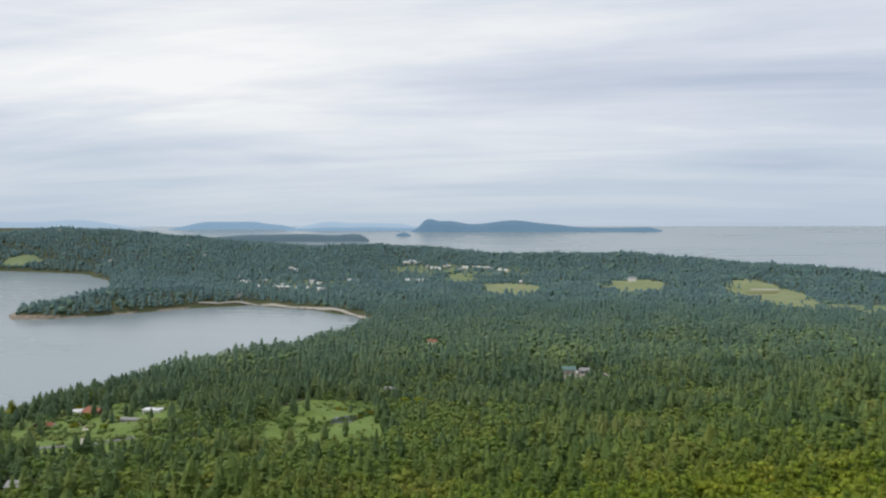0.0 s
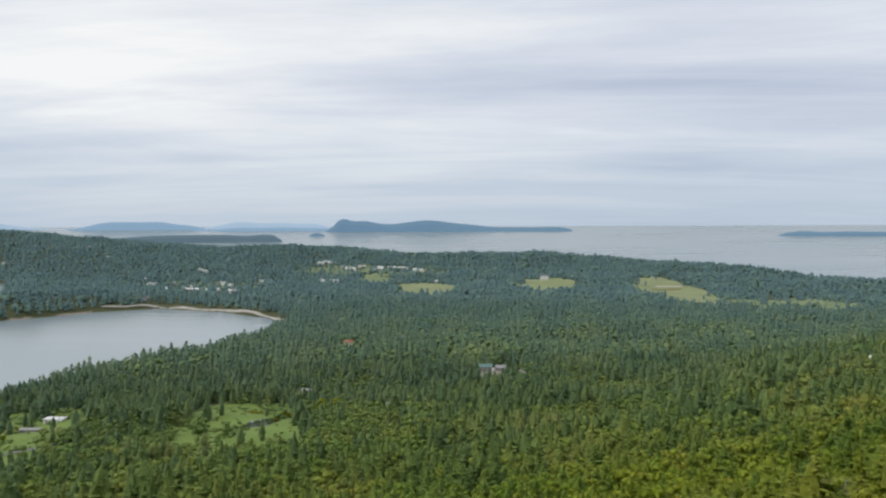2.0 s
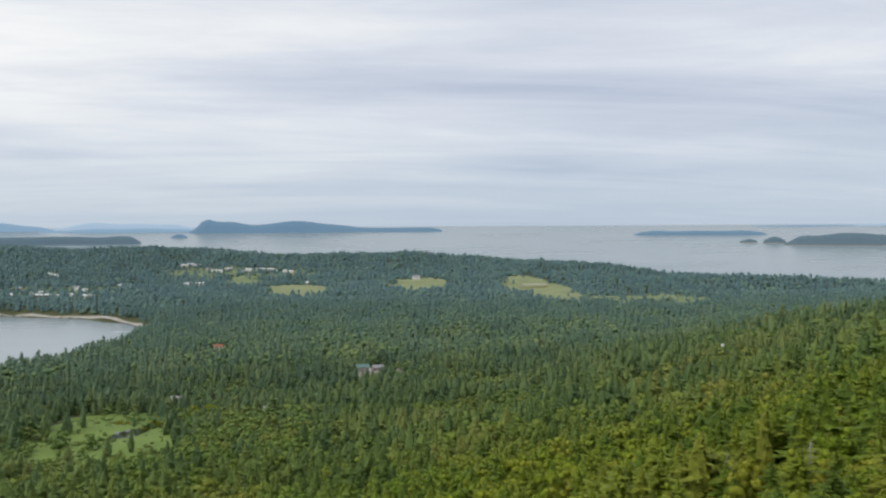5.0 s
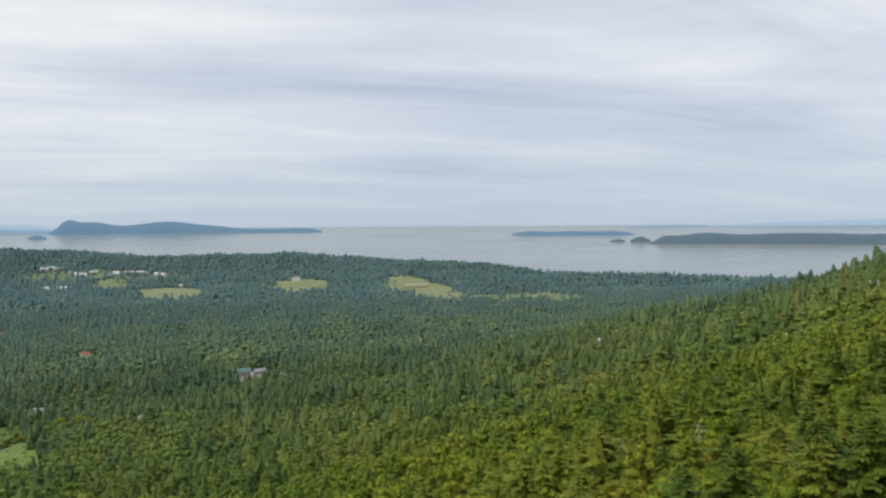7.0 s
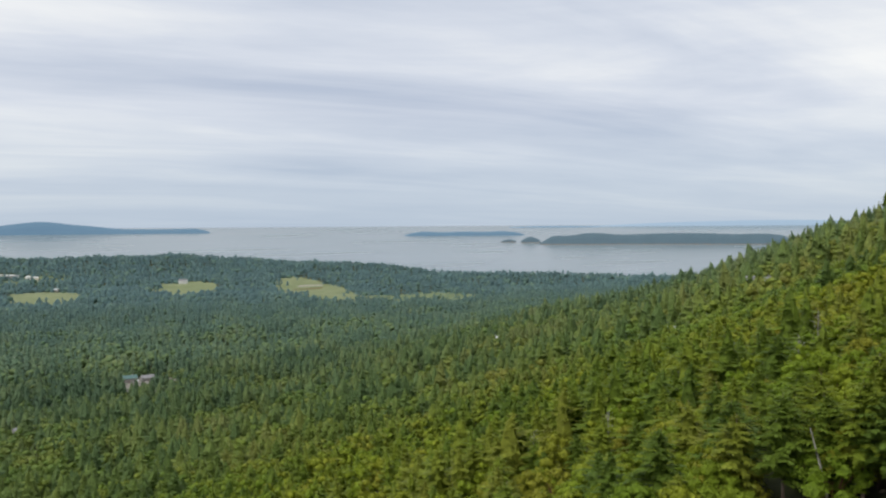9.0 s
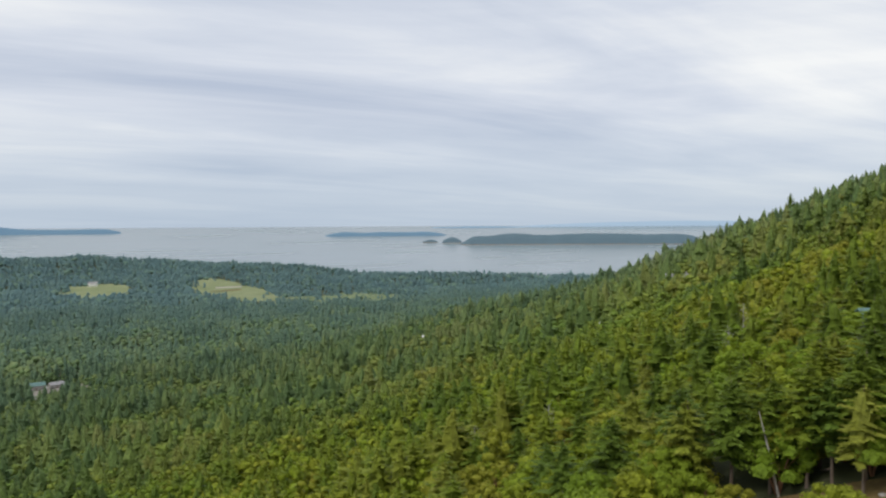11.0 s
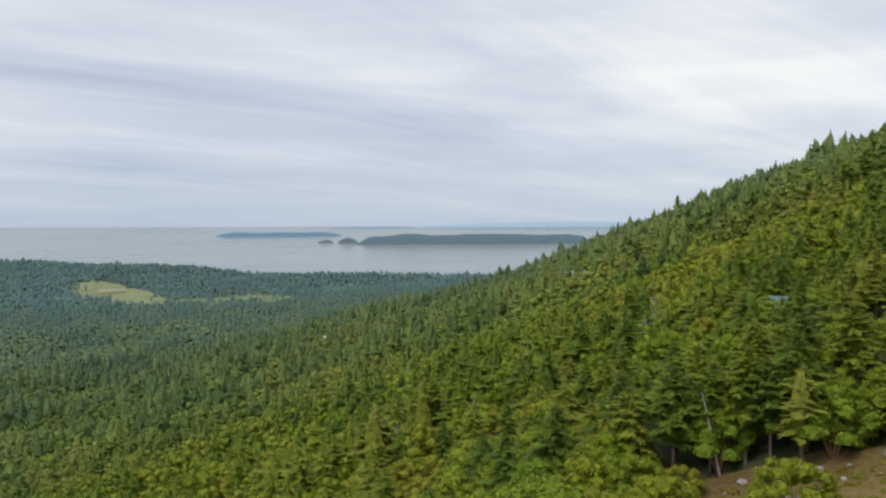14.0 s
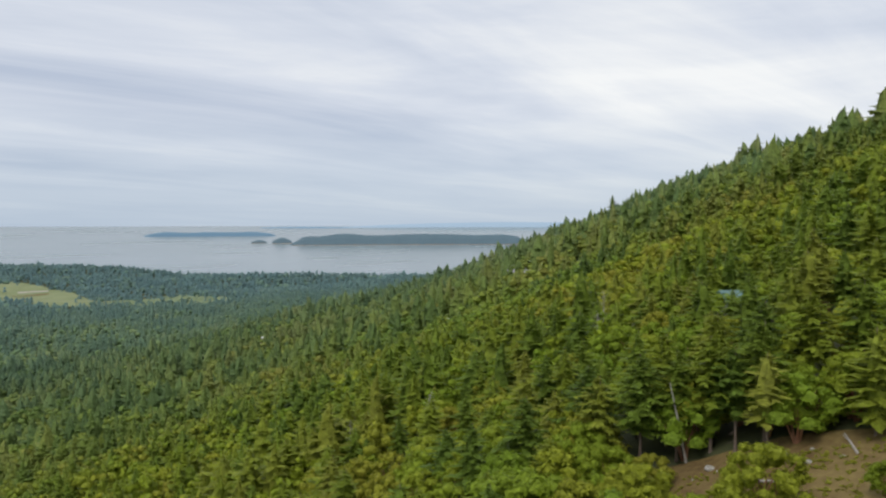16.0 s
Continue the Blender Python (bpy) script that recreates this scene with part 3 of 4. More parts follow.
def wood(name, p, rng, firs, broads, mats, hf, hb, label):
    broad, tone = species(p, rng)
    big = 1 + 0.18 * waves(p[:, 0], p[:, 1], 150, 41)
    hs = np.where(broad, rng.uniform(*hb, len(p)), rng.uniform(*hf, len(p)) * big * np.where(rng.rand(len(p)) < 0.08, 1.28, 1))
    ws, rot = rng.uniform(0.85, 1.2, len(p)), rng.uniform(0, 6.3, len(p))
    for is_broad, shapes, mat, word in ((False, firs, mats[0], "fir"), (True, broads, mats[1], "leafy")):
        pick = rng.randint(0, len(shapes), len(p))
        groups = []
        for k, shape in enumerate(shapes):
            m = (broad == is_broad) & (pick == k)
            groups.append((shape, p[m], hs[m], ws[m], rot[m], tone[m]))
        tagged(merged(f"{word}_{name}", groups, mat), f"{label} of {'dark green firs' if not is_broad else 'light green broad-leaved trees'}", "forest", kind="stuff")


NEAR = 170.0
p, rng = scatter(NEAR, 360, 5.8, 101)
wood("grove", p, rng, [fir_shape(s, 96, 0, w, 0.06, 0.2, core=0.58) for s, w in ((1, 0.27), (2, 0.31), (3, 0.24), (4, 0.29), (5, 0.33), (6, 0.26))],
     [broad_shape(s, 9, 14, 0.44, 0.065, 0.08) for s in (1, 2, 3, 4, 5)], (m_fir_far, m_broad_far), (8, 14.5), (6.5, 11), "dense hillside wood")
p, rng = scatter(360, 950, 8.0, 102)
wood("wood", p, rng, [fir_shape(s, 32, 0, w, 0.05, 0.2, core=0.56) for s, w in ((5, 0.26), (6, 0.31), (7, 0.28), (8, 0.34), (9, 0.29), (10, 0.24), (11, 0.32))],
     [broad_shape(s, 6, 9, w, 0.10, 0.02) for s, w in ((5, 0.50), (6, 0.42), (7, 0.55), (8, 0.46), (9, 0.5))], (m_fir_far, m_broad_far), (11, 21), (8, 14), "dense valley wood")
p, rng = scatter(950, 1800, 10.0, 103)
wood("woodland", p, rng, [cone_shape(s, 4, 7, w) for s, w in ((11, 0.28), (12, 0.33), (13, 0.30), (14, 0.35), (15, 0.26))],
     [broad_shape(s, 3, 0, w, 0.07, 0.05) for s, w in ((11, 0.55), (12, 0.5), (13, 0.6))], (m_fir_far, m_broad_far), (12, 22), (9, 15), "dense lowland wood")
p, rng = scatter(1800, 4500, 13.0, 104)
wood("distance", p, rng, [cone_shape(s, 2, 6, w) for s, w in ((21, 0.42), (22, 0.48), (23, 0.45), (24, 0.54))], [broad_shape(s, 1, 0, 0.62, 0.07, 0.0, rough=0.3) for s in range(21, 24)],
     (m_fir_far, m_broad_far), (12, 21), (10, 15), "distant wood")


# ---- low bushes over the rough clearing, gardens and marsh ----
def bushes(name, o, n, size, label, seed):
    rng = np.random.RandomState(seed)
    a, q = rng.uniform(0, 6.3, n), np.sqrt(rng.rand(n))
    c, s = math.cos(radians(o[4])), math.sin(radians(o[4]))
    e, g = o[2] * q * np.cos(a), o[3] * q * np.sin(a)
    u, v = o[0] + e * c - g * s, o[1] + e * s + g * c
    ok = (np.hypot(u + 82, v - 634) > 24) & (waves(u, v, 40, seed) + rng.normal(0, 0.5, n) > -0.25)
    x, y = plan(u[ok], v[ok])
    m = len(x)
    h = rng.uniform(*size, m)
    shapes = [broad_shape(s, 3, 0, 0.9, 0.07, 0.0, rough=0.3) for s in (61, 62, 63)]
    pick = rng.randint(0, 3, m)
    P, w, t, k = np.stack([x, y, height(x, y) + 0.9], 1), rng.uniform(0.8, 1.5, m), rng.uniform(0, 6.3, m), rng.uniform(0.1, 0.8, m)
    tagged(merged(name, [(shapes[i], P[pick == i], h[pick == i], w[pick == i], t[pick == i], k[pick == i]) for i in range(3)], m_broad_far), label, "bushes", kind="stuff")


bushes("clearing_bushes", OPEN["clearing"], 420, (0.8, 2.4), "low lush bushes over the clearing", 71)
bushes("garden_bushes", OPEN["lawn"], 340, (1.2, 4.6), "garden hedges and bushes round the houses", 72)
bushes("marsh_bushes", OPEN["marsh"], 260, (1.5, 4.5), "scattered bushes over the marsh", 73)
bushes("village_gardens", OPEN["village"], 900, (2.0, 7.0), "garden trees and hedges of the village", 74)

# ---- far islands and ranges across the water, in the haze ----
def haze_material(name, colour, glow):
    """Distant land: its own dull colour, with the haze of the air in between put in as a blue glow."""
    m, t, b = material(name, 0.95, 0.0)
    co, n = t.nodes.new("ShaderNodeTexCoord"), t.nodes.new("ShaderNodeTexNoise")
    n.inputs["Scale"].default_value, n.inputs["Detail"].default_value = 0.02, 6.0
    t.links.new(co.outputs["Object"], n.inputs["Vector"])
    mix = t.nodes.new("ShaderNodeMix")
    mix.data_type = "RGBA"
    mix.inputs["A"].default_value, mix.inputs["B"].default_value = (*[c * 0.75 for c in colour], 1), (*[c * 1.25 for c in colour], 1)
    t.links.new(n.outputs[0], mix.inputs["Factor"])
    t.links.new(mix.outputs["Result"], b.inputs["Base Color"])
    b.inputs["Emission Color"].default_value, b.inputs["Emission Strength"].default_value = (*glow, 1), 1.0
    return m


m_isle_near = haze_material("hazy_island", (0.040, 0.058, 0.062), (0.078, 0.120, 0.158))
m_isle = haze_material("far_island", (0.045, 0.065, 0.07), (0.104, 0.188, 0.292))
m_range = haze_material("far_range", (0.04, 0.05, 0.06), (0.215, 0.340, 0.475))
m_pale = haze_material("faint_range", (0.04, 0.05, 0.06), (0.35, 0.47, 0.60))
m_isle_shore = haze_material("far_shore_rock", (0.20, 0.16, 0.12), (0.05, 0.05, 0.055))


def island(name, b0, b1, dip, humps, mat, label, depth=110, rough=1.5, seed=1, shore_mat=None):
    """Land between two bearings (degrees), its waterline dip degrees under the eye's level; humps: (bearing, degrees high, degrees wide)."""
    rng = np.random.RandomState(seed)
    r0 = RIM - math.tan(radians(dip)) * RIM ** 2 / (4 * SEA_EYE)
    n, m = max(16, int((b1 - b0) * 14)), 9
    bs = np.linspace(b0, b1, n)
    hdeg = sum(h * np.exp(-0.5 * ((bs - c) / w) ** 2) for c, h, w in humps)
    taper = np.clip(np.minimum(bs - b0, b1 - bs) / (0.05 * (b1 - b0)), 0, 1) ** 0.5
    top = np.tan(np.radians(hdeg)) * r0 * taper
    jag = rng.uniform(0, rough, n) * taper
    V = []
    for j in range(m):
        f = j / (m - 1)
        prof = math.sin(math.pi * min(1, 0.06 + f * 0.94)) ** 0.6 if 0 < f < 1 else 0
        for i in range(n):
            r = r0 + depth * f * (0.35 + 0.65 * taper[i])
            a = radians(bs[i])
            x, y = ORIGIN[0] + r * math.sin(a), ORIGIN[1] + r * math.cos(a)
            V.append((x, y, float(sea_level(x, y)) - 1.0 + (top[i] + rng.uniform(0, rough) + jag[i]) * prof))
    F = [(j * n + i, j * n + i + 1, (j + 1) * n + i + 1, (j + 1) * n + i) for j in range(m - 1) for i in range(n - 1)]
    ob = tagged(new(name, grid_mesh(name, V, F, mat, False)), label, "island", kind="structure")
    if shore_mat:
        W = []
        for i in range(n):
            a = radians(bs[i])
            for dr, dz in ((-2.0, -0.5), (-1.0, 2.2 + rng.uniform(0, 1.6))):
                x, y = ORIGIN[0] + (r0 + dr) * math.sin(a), ORIGIN[1] + (r0 + dr) * math.cos(a)
                W.append((x, y, float(sea_level(x, y)) + dz * min(1, top[i] / 8)))
        rock = new("shore_rock", grid_mesh("shore_rock", W, [(2 * i, 2 * i + 2, 2 * i + 3, 2 * i + 1) for i in range(n - 1)], shore_mat, False))
        rock.parent = ob
    return ob


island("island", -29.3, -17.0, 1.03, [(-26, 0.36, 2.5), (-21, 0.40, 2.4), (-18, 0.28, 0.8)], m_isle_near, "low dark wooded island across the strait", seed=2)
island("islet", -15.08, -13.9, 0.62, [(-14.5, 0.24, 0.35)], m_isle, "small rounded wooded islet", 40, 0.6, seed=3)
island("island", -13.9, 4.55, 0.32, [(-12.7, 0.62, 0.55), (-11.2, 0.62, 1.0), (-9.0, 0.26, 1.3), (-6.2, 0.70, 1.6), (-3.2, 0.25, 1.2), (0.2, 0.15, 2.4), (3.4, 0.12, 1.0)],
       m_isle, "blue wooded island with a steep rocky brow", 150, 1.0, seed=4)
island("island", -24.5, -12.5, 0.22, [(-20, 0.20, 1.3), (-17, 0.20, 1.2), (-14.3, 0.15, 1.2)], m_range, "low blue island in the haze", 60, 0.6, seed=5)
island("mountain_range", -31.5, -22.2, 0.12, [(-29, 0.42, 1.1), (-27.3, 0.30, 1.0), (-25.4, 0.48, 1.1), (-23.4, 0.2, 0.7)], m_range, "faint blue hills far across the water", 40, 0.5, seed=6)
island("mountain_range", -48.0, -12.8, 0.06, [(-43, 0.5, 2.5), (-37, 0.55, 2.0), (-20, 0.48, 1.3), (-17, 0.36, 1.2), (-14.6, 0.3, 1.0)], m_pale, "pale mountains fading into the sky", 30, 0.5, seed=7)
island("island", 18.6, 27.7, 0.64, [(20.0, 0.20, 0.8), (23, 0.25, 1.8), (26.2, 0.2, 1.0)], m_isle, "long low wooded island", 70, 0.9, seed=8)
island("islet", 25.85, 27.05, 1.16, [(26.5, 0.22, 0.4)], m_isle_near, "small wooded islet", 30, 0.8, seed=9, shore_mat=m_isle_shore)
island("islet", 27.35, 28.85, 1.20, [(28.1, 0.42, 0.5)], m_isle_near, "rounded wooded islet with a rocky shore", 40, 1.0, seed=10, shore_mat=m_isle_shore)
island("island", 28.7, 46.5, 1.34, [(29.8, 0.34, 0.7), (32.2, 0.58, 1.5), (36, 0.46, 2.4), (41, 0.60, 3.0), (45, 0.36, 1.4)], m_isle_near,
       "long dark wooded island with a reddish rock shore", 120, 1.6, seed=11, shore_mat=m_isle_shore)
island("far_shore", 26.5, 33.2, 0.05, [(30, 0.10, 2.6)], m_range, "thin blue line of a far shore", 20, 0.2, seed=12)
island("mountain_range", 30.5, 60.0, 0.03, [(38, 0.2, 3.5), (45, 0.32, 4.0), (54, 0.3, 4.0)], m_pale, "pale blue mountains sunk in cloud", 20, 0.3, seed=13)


# ---- single trees on the near slope ----
def part(name, me, mat, parent, label=""):
    ob = new(name, me)
    if mat is not None and not me.materials:
        me.materials.append(mat)
    ob.parent = parent
    if label:
        ob["label"] = label
    return ob


def mesh_of(name, shape):
    me = bpy.data.meshes.new(name)
    me.from_pydata(shape[0].tolist(), [], shape[1].tolist())
    me.update()
    return me


def tube(path, radii, sides=6):
    """A tapered round limb along a list of points."""
    V, F = [], []
    for k, (p, r) in enumerate(zip(path, radii)):
        for j in range(sides):
            a = 2 * math.pi * j / sides
            V.append((p[0] + r * math.cos(a), p[1] + r * math.sin(a), p[2]))
    for k in range(len(path) - 1):
        for j in range(sides):
            a, b = k * sides + j, k * sides + (j + 1) % sides
            F.append((a, b, b + sides, a + sides))
    return V, F


def join_tubes(name, tubes):
    V, F = [], []
    for v, f in tubes:
        F += [tuple(i + len(V) for i in q) for q in f]
        V += v
    me = bpy.data.meshes.new(name)
    me.from_pydata(V, [], F)
    me.update()
    return me


def make_fir(seed, width, low, gappy, boughs=112, sprays=6, whorls=26, core=0.42):
    """A fir of unit height: trunk with dead lower limbs, needled crown."""
    rng = random.Random(seed)
    base = new("fir_tree")
    stem = [tube([(0, 0, -0.03), (0, 0, 0.05), (0.004, 0.003, 0.5), (0, 0, 0.98)], [0.021, 0.015, 0.010, 0.002], 7)]
    for i in range(16):
        z, a = rng.uniform(0.10, 0.8), rng.uniform(0, 6.3)
        n = width * rng.uniform(0.4, 0.75) * (1 - z)
        stem.append(tube([(0, 0, z), (n * math.cos(a), n * math.sin(a), z - 0.02 * rng.random())], [0.004, 0.001], 3))
    part("trunk", join_tubes("trunk", stem), m_bark, base, "grey brown fir trunk with bare lower limbs")
    part("crown", mesh_of("crown", fir_shape(seed, boughs, sprays, width, low, gappy, (0.30, (0.13, 0.22)), whorls, core)), m_fir, base)
    return base


def make_broad(seed, spread, bark, leaves, name, lobes=24, each=46, size=0.030, base_z=0.2):
    """A broad-leaved tree of unit height: forked stems that reach into a lobed crown."""
    rng = random.Random(seed)
    base = new(name)
    stems = []
    for i in range(5):
        a, r = i * 1.35 + rng.uniform(-0.4, 0.4), spread * rng.uniform(0.35, 0.75)
        z = rng.uniform(0.55, 0.85)
        mid = (0.35 * r * math.cos(a + 0.5), 0.35 * r * math.sin(a + 0.5), z * 0.45)
        stems.append(tube([(0.012 * math.cos(a), 0.012 * math.sin(a), -0.03), mid, (r * math.cos(a), r * math.sin(a), z)], [0.020, 0.013, 0.004], 5))
        for j in range(2):
            b, q = a + rng.uniform(-1, 1), r * rng.uniform(0.7, 1.2)
            stems.append(tube([mid, (q * math.cos(b), q * math.sin(b), z * rng.uniform(0.7, 1.0))], [0.009, 0.002], 4))
    part("trunk", join_tubes("trunk", stems), bark, base)
    part("crown", mesh_of("crown", broad_shape(seed, lobes, each, spread, size, base_z, each > 120)), leaves, base)
    return base


def put(ob, x, y, h, turn, wide=1.0, lift=-0.15):
    z = float(height(np.array([x]), np.array([y]))[0]) + lift
    return Matrix.Translation((x, y, z)) @ Matrix.Rotation(turn, 4, "Z") @ Matrix.Diagonal((h * wide, h * wide, h, 1))


def plant(ob, m):
    """A copy of a plant whose size is all in m."""
    s = ob.scale
    return copy_thing(ob, m @ Matrix.Diagonal((1 / s[0], 1 / s[1], 1 / s[2], 1)))


fir_kinds = [make_fir(s, w, lo, g) for s, w, lo, g in ((301, 0.29, 0.20, 0.1), (302, 0.26, 0.28, 0.2), (303, 0.31, 0.16, 0.1), (304, 0.25, 0.34, 0.3), (305, 0.30, 0.14, 0.05))]
broad_kinds = [make_broad(s, w, m_redbark, m_broad, "madrone_tree") for s, w in ((311, 0.46), (312, 0.52), (313, 0.42), (314, 0.56))]
for ob in fir_kinds:
    tagged(ob, "green fir tree with drooping boughs on the hillside", "fir tree", "firs on the near slope")
for ob in broad_kinds:
    tagged(ob, "yellow green madrone tree with peeling red stems", "madrone tree", "madrones on the near slope")

p, rng = scatter(14, NEAR, 5.6, 105)
far_off = np.hypot(p[:, 0] + 34, p[:, 1] - 3)
side_on = np.degrees(np.arctan2(p[:, 0] + 34, p[:, 1] - 3))
p = p[(far_off > 46) & ~((side_on > 58) & (far_off < 66))]
broad, tone = species(p, rng)
rank = np.hypot(p[:, 0] - 30, p[:, 1] - 62)
used = {False: set(), True: set()}
left = []
count = {False: 0, True: 0}
LIMIT = {False: 180, True: 170}
for i in np.argsort(rank):
    b = bool(broad[i])
    if count[b] >= LIMIT[b]:
        left.append(i)
        continue
    kinds = broad_kinds if b else fir_kinds
    k = int(rng.randint(len(kinds)))
    m = put(kinds[k], p[i, 0], p[i, 1], rng.uniform(5.5, 9.0) if b else rng.uniform(8.0, 13.5), rng.uniform(0, 6.3), rng.uniform(0.85, 1.2))
    if k in used[b]:
        plant(kinds[k], m)
    else:
        used[b].add(k)
        kinds[k].matrix_basis = m
    count[b] += 1
wood("slope", p[left], rng, [fir_shape(s, 70, 3, w, 0.10, 0.15, whorls=20, core=0.48) for s, w in ((31, 0.25), (32, 0.28), (33, 0.23), (34, 0.3))], [broad_shape(s, 14, 22, 0.44, 0.05, 0.1) for s in (31, 32, 33, 34)],
     (m_fir_far, m_broad_far), (10, 15.5), (6.5, 10.5), "dense near hillside wood")

# the same wood goes on under and behind the flight
hr = np.random.RandomState(9)
i, j = np.meshgrid(np.arange(-26, 27), np.arange(-26, 27))
hx, hy = ((i + hr.uniform(-0.4, 0.4, i.shape)) * 8.0).ravel() - 15, ((j + hr.uniform(-0.4, 0.4, i.shape)) * 8.0).ravel()
hb, hd = np.degrees(np.arctan2(hx + 15, hy)), np.hypot(hx + 34, hy - 3)
ok = (np.hypot(hx + 15, hy) < 205) & (((hb < -47) | (hb > 79)) | (hd < 42)) & (in_oval(hx, hy, SOIL) > 1.2)
hp = np.stack([hx[ok], hy[ok], height(hx[ok], hy[ok]) - 0.25], 1)
wood("hillside", hp, hr, [fir_shape(s, 64, 0, 0.27, 0.08, 0.15, core=0.5) for s in (41, 42, 43)], [broad_shape(s, 11, 14, 0.48, 0.065, 0.05) for s in (41, 42, 43)], (m_fir_far, m_broad_far), (8, 12), (6, 8.5), "hillside wood")

# the madrones, bushes and firs round the bare slope, with finer foliage
fine_broads = [make_broad(s, w, m_redbark, m_broad, "madrone_tree", 42, 130, 0.019, b) for s, w, b in ((321, 0.48, 0.12), (322, 0.54, 0.2), (323, 0.44, 0.28), (324, 0.58, 0.12))]
fine_firs = [make_fir(s, w, lo, g, 130, 22, 28, 0.26) for s, w, lo, g in ((331, 0.27, 0.26, 0.1), (332, 0.25, 0.34, 0.2), (333, 0.29, 0.22, 0.1), (334, 0.24, 0.38, 0.3), (335, 0.28, 0.18, 0.05))]
for ob in fine_firs:
    tagged(ob, "tall green fir with bare lower trunk beside the open slope", "fir tree", "firs on the near slope")
for ob in fine_broads:
    tagged(ob, "yellow green madrone with twisted red stems by the open slope", "madrone tree", "madrones on the near slope")
planted = set()


def edge_tree(ob, m):
    if ob in planted:
        plant(ob, m)
    else:
        planted.add(ob)
        ob.matrix_basis = m


for x, y, h, k, wide in ((19, 54, 9.2, 1, 1.25), (24, 61, 8.5, 0, 1.2), (25, 33, 6.8, 3, 1.0), (22.5, 43, 7.2, 0, 1.1), (28, 25, 3.0, 1, 0.9), (26, 38, 2.6, 2, 1.0),
                         (45.5, 39.5, 6.6, 3, 1.15), (46.5, 35, 6.8, 1, 1.1), (48, 31, 7.2, 2, 1.1), (50, 27, 7.0, 0, 1.1), (8, 56, 7.5, 2, 1.2), (34, 58, 8.5, 2, 1.0), (14, 63, 8.5, 3, 1.2), (25, 46.5, 5.4, 1, 1.1), (28.5, 51, 6.2, 3, 1.0), (20, 48, 7.2, 2, 1.2), (20.5, 36.5, 5.2, 0, 1.1), (26, 21, 4.5, 3, 1.1), (30, 47, 4.2, 1, 1.0)):
    if x > 33:
        x, y = x - 4.5, y - 2.5
    edge_tree(fine_broads[k], put(None, x, y, h, x * 1.7, wide))
for x, y, h, k in ((39, 54, 13.0, 1), (40.5, 50.5, 12.0, 3), (42, 47.5, 12.5, 1), (41.5, 44.5, 11.0, 3), (43.5, 42.5, 12.5, 1), (36, 57, 12.5, 3), (46, 49, 13.5, 0), (48.5, 45, 13, 2),
                   (50, 41, 12.5, 1), (52, 36.5, 12.5, 3), (54, 32, 12, 1), (44, 54, 13, 4), (39, 61, 13, 2), (56, 27, 12, 3), (33, 65, 13, 1)):
    x, y = x - 4.5, y - 2.5
    edge_tree(fine_firs[k], put(None, x, y, h, x * 2.3))

# taller ragged firs along the crest of the hill
for bearing, h, k in ((45.4, 17, 0), (46.3, 18, 1), (47.2, 17, 3), (48.1, 15, 0), (49.4, 17, 1), (50.3, 14, 2), (51.6, 16, 3), (52.9, 22, 3), (54.2, 15, 1), (55.3, 14, 0), (57.4, 18, 3), (58.6, 14, 1),
                      (59.6, 19, 1), (61.3, 13, 4), (62.4, 18, 0), (62.9, 19, 2), (64.2, 15, 3), (65.4, 17, 1), (67.0, 14, 3), (68.6, 15, 1), (70.2, 16, 0)):
    rr = np.arange(300, 760, 4.0)
    cx, cy = -34 + rr * math.sin(radians(bearing)), 3 + rr * math.cos(radians(bearing))
    i = int(np.argmax((height(cx, cy) - 197) / rr))
    plant(fir_kinds[k], put(None, cx[i], cy[i], h * (1.25 if bearing < 59 else 1.05 if bearing < 64 else 0.85), bearing, 0.68))

# dead grey trees that stand out of the canopy
def make_snag(seed):
    rng = random.Random(seed)
    base = new("dead_tree")
    part("trunk", join_tubes("trunk", [tube([(0, 0, -0.03), (0.01, 0, 0.5), (0.0, 0.01, 1.0)], [0.017, 0.011, 0.003], 6)]), m_grey_wood, base)
    tw = []
    for i in range(60):
        z, a = rng.uniform(0.35, 0.98), rng.uniform(0, 6.3)
        n = 0.24 * (1.15 - z) * rng.uniform(0.5, 1.2)
        q = (n * math.cos(a), n * math.sin(a), z + rng.uniform(-0.03, 0.06))
        tw.append(tube([(0, 0, z), q], [0.0045, 0.001], 3))
        for j in range(2):
            b = a + rng.uniform(-0.9, 0.9)
            s = rng.uniform(0.35, 0.8)
            o = (q[0] * s, q[1] * s, z + (q[2] - z) * s)
            tw.append(tube([o, (o[0] + 0.09 * math.cos(b), o[1] + 0.09 * math.sin(b), o[2] + rng.uniform(-0.02, 0.05))], [0.0025, 0.0008], 3))
    part("branches", join_tubes("branches", tw), m_grey_wood, base)
    return tagged(base, "bare grey dead tree among the green crowns", "dead tree", "dead trees on the slope")


snag = make_snag(5)
snag.matrix_basis = put(None, 55, 112, 11, 0.4)
for x, y, h in ((50, 131, 10.5), (48, 158, 10.5), (84, 96, 11), (104, 110, 11)):
    plant(snag, put(None, x, y, h, x))
pole = new("leaning_dead_trunk", join_tubes("leaning_dead_trunk", [tube([(0, 0, -0.3), (-1.0, 0.3, 4.2), (-2.2, 0.6, 8.6)], [0.16, 0.12, 0.05], 7)]))
pole.data.materials.append(m_grey_wood)
pole.matrix_basis = put(None, 35.5, 46.5, 1.0, 0.0, 1.0, 0.0)
tagged(pole, "thin pale dead trunk leaning against the firs", "dead trunk")

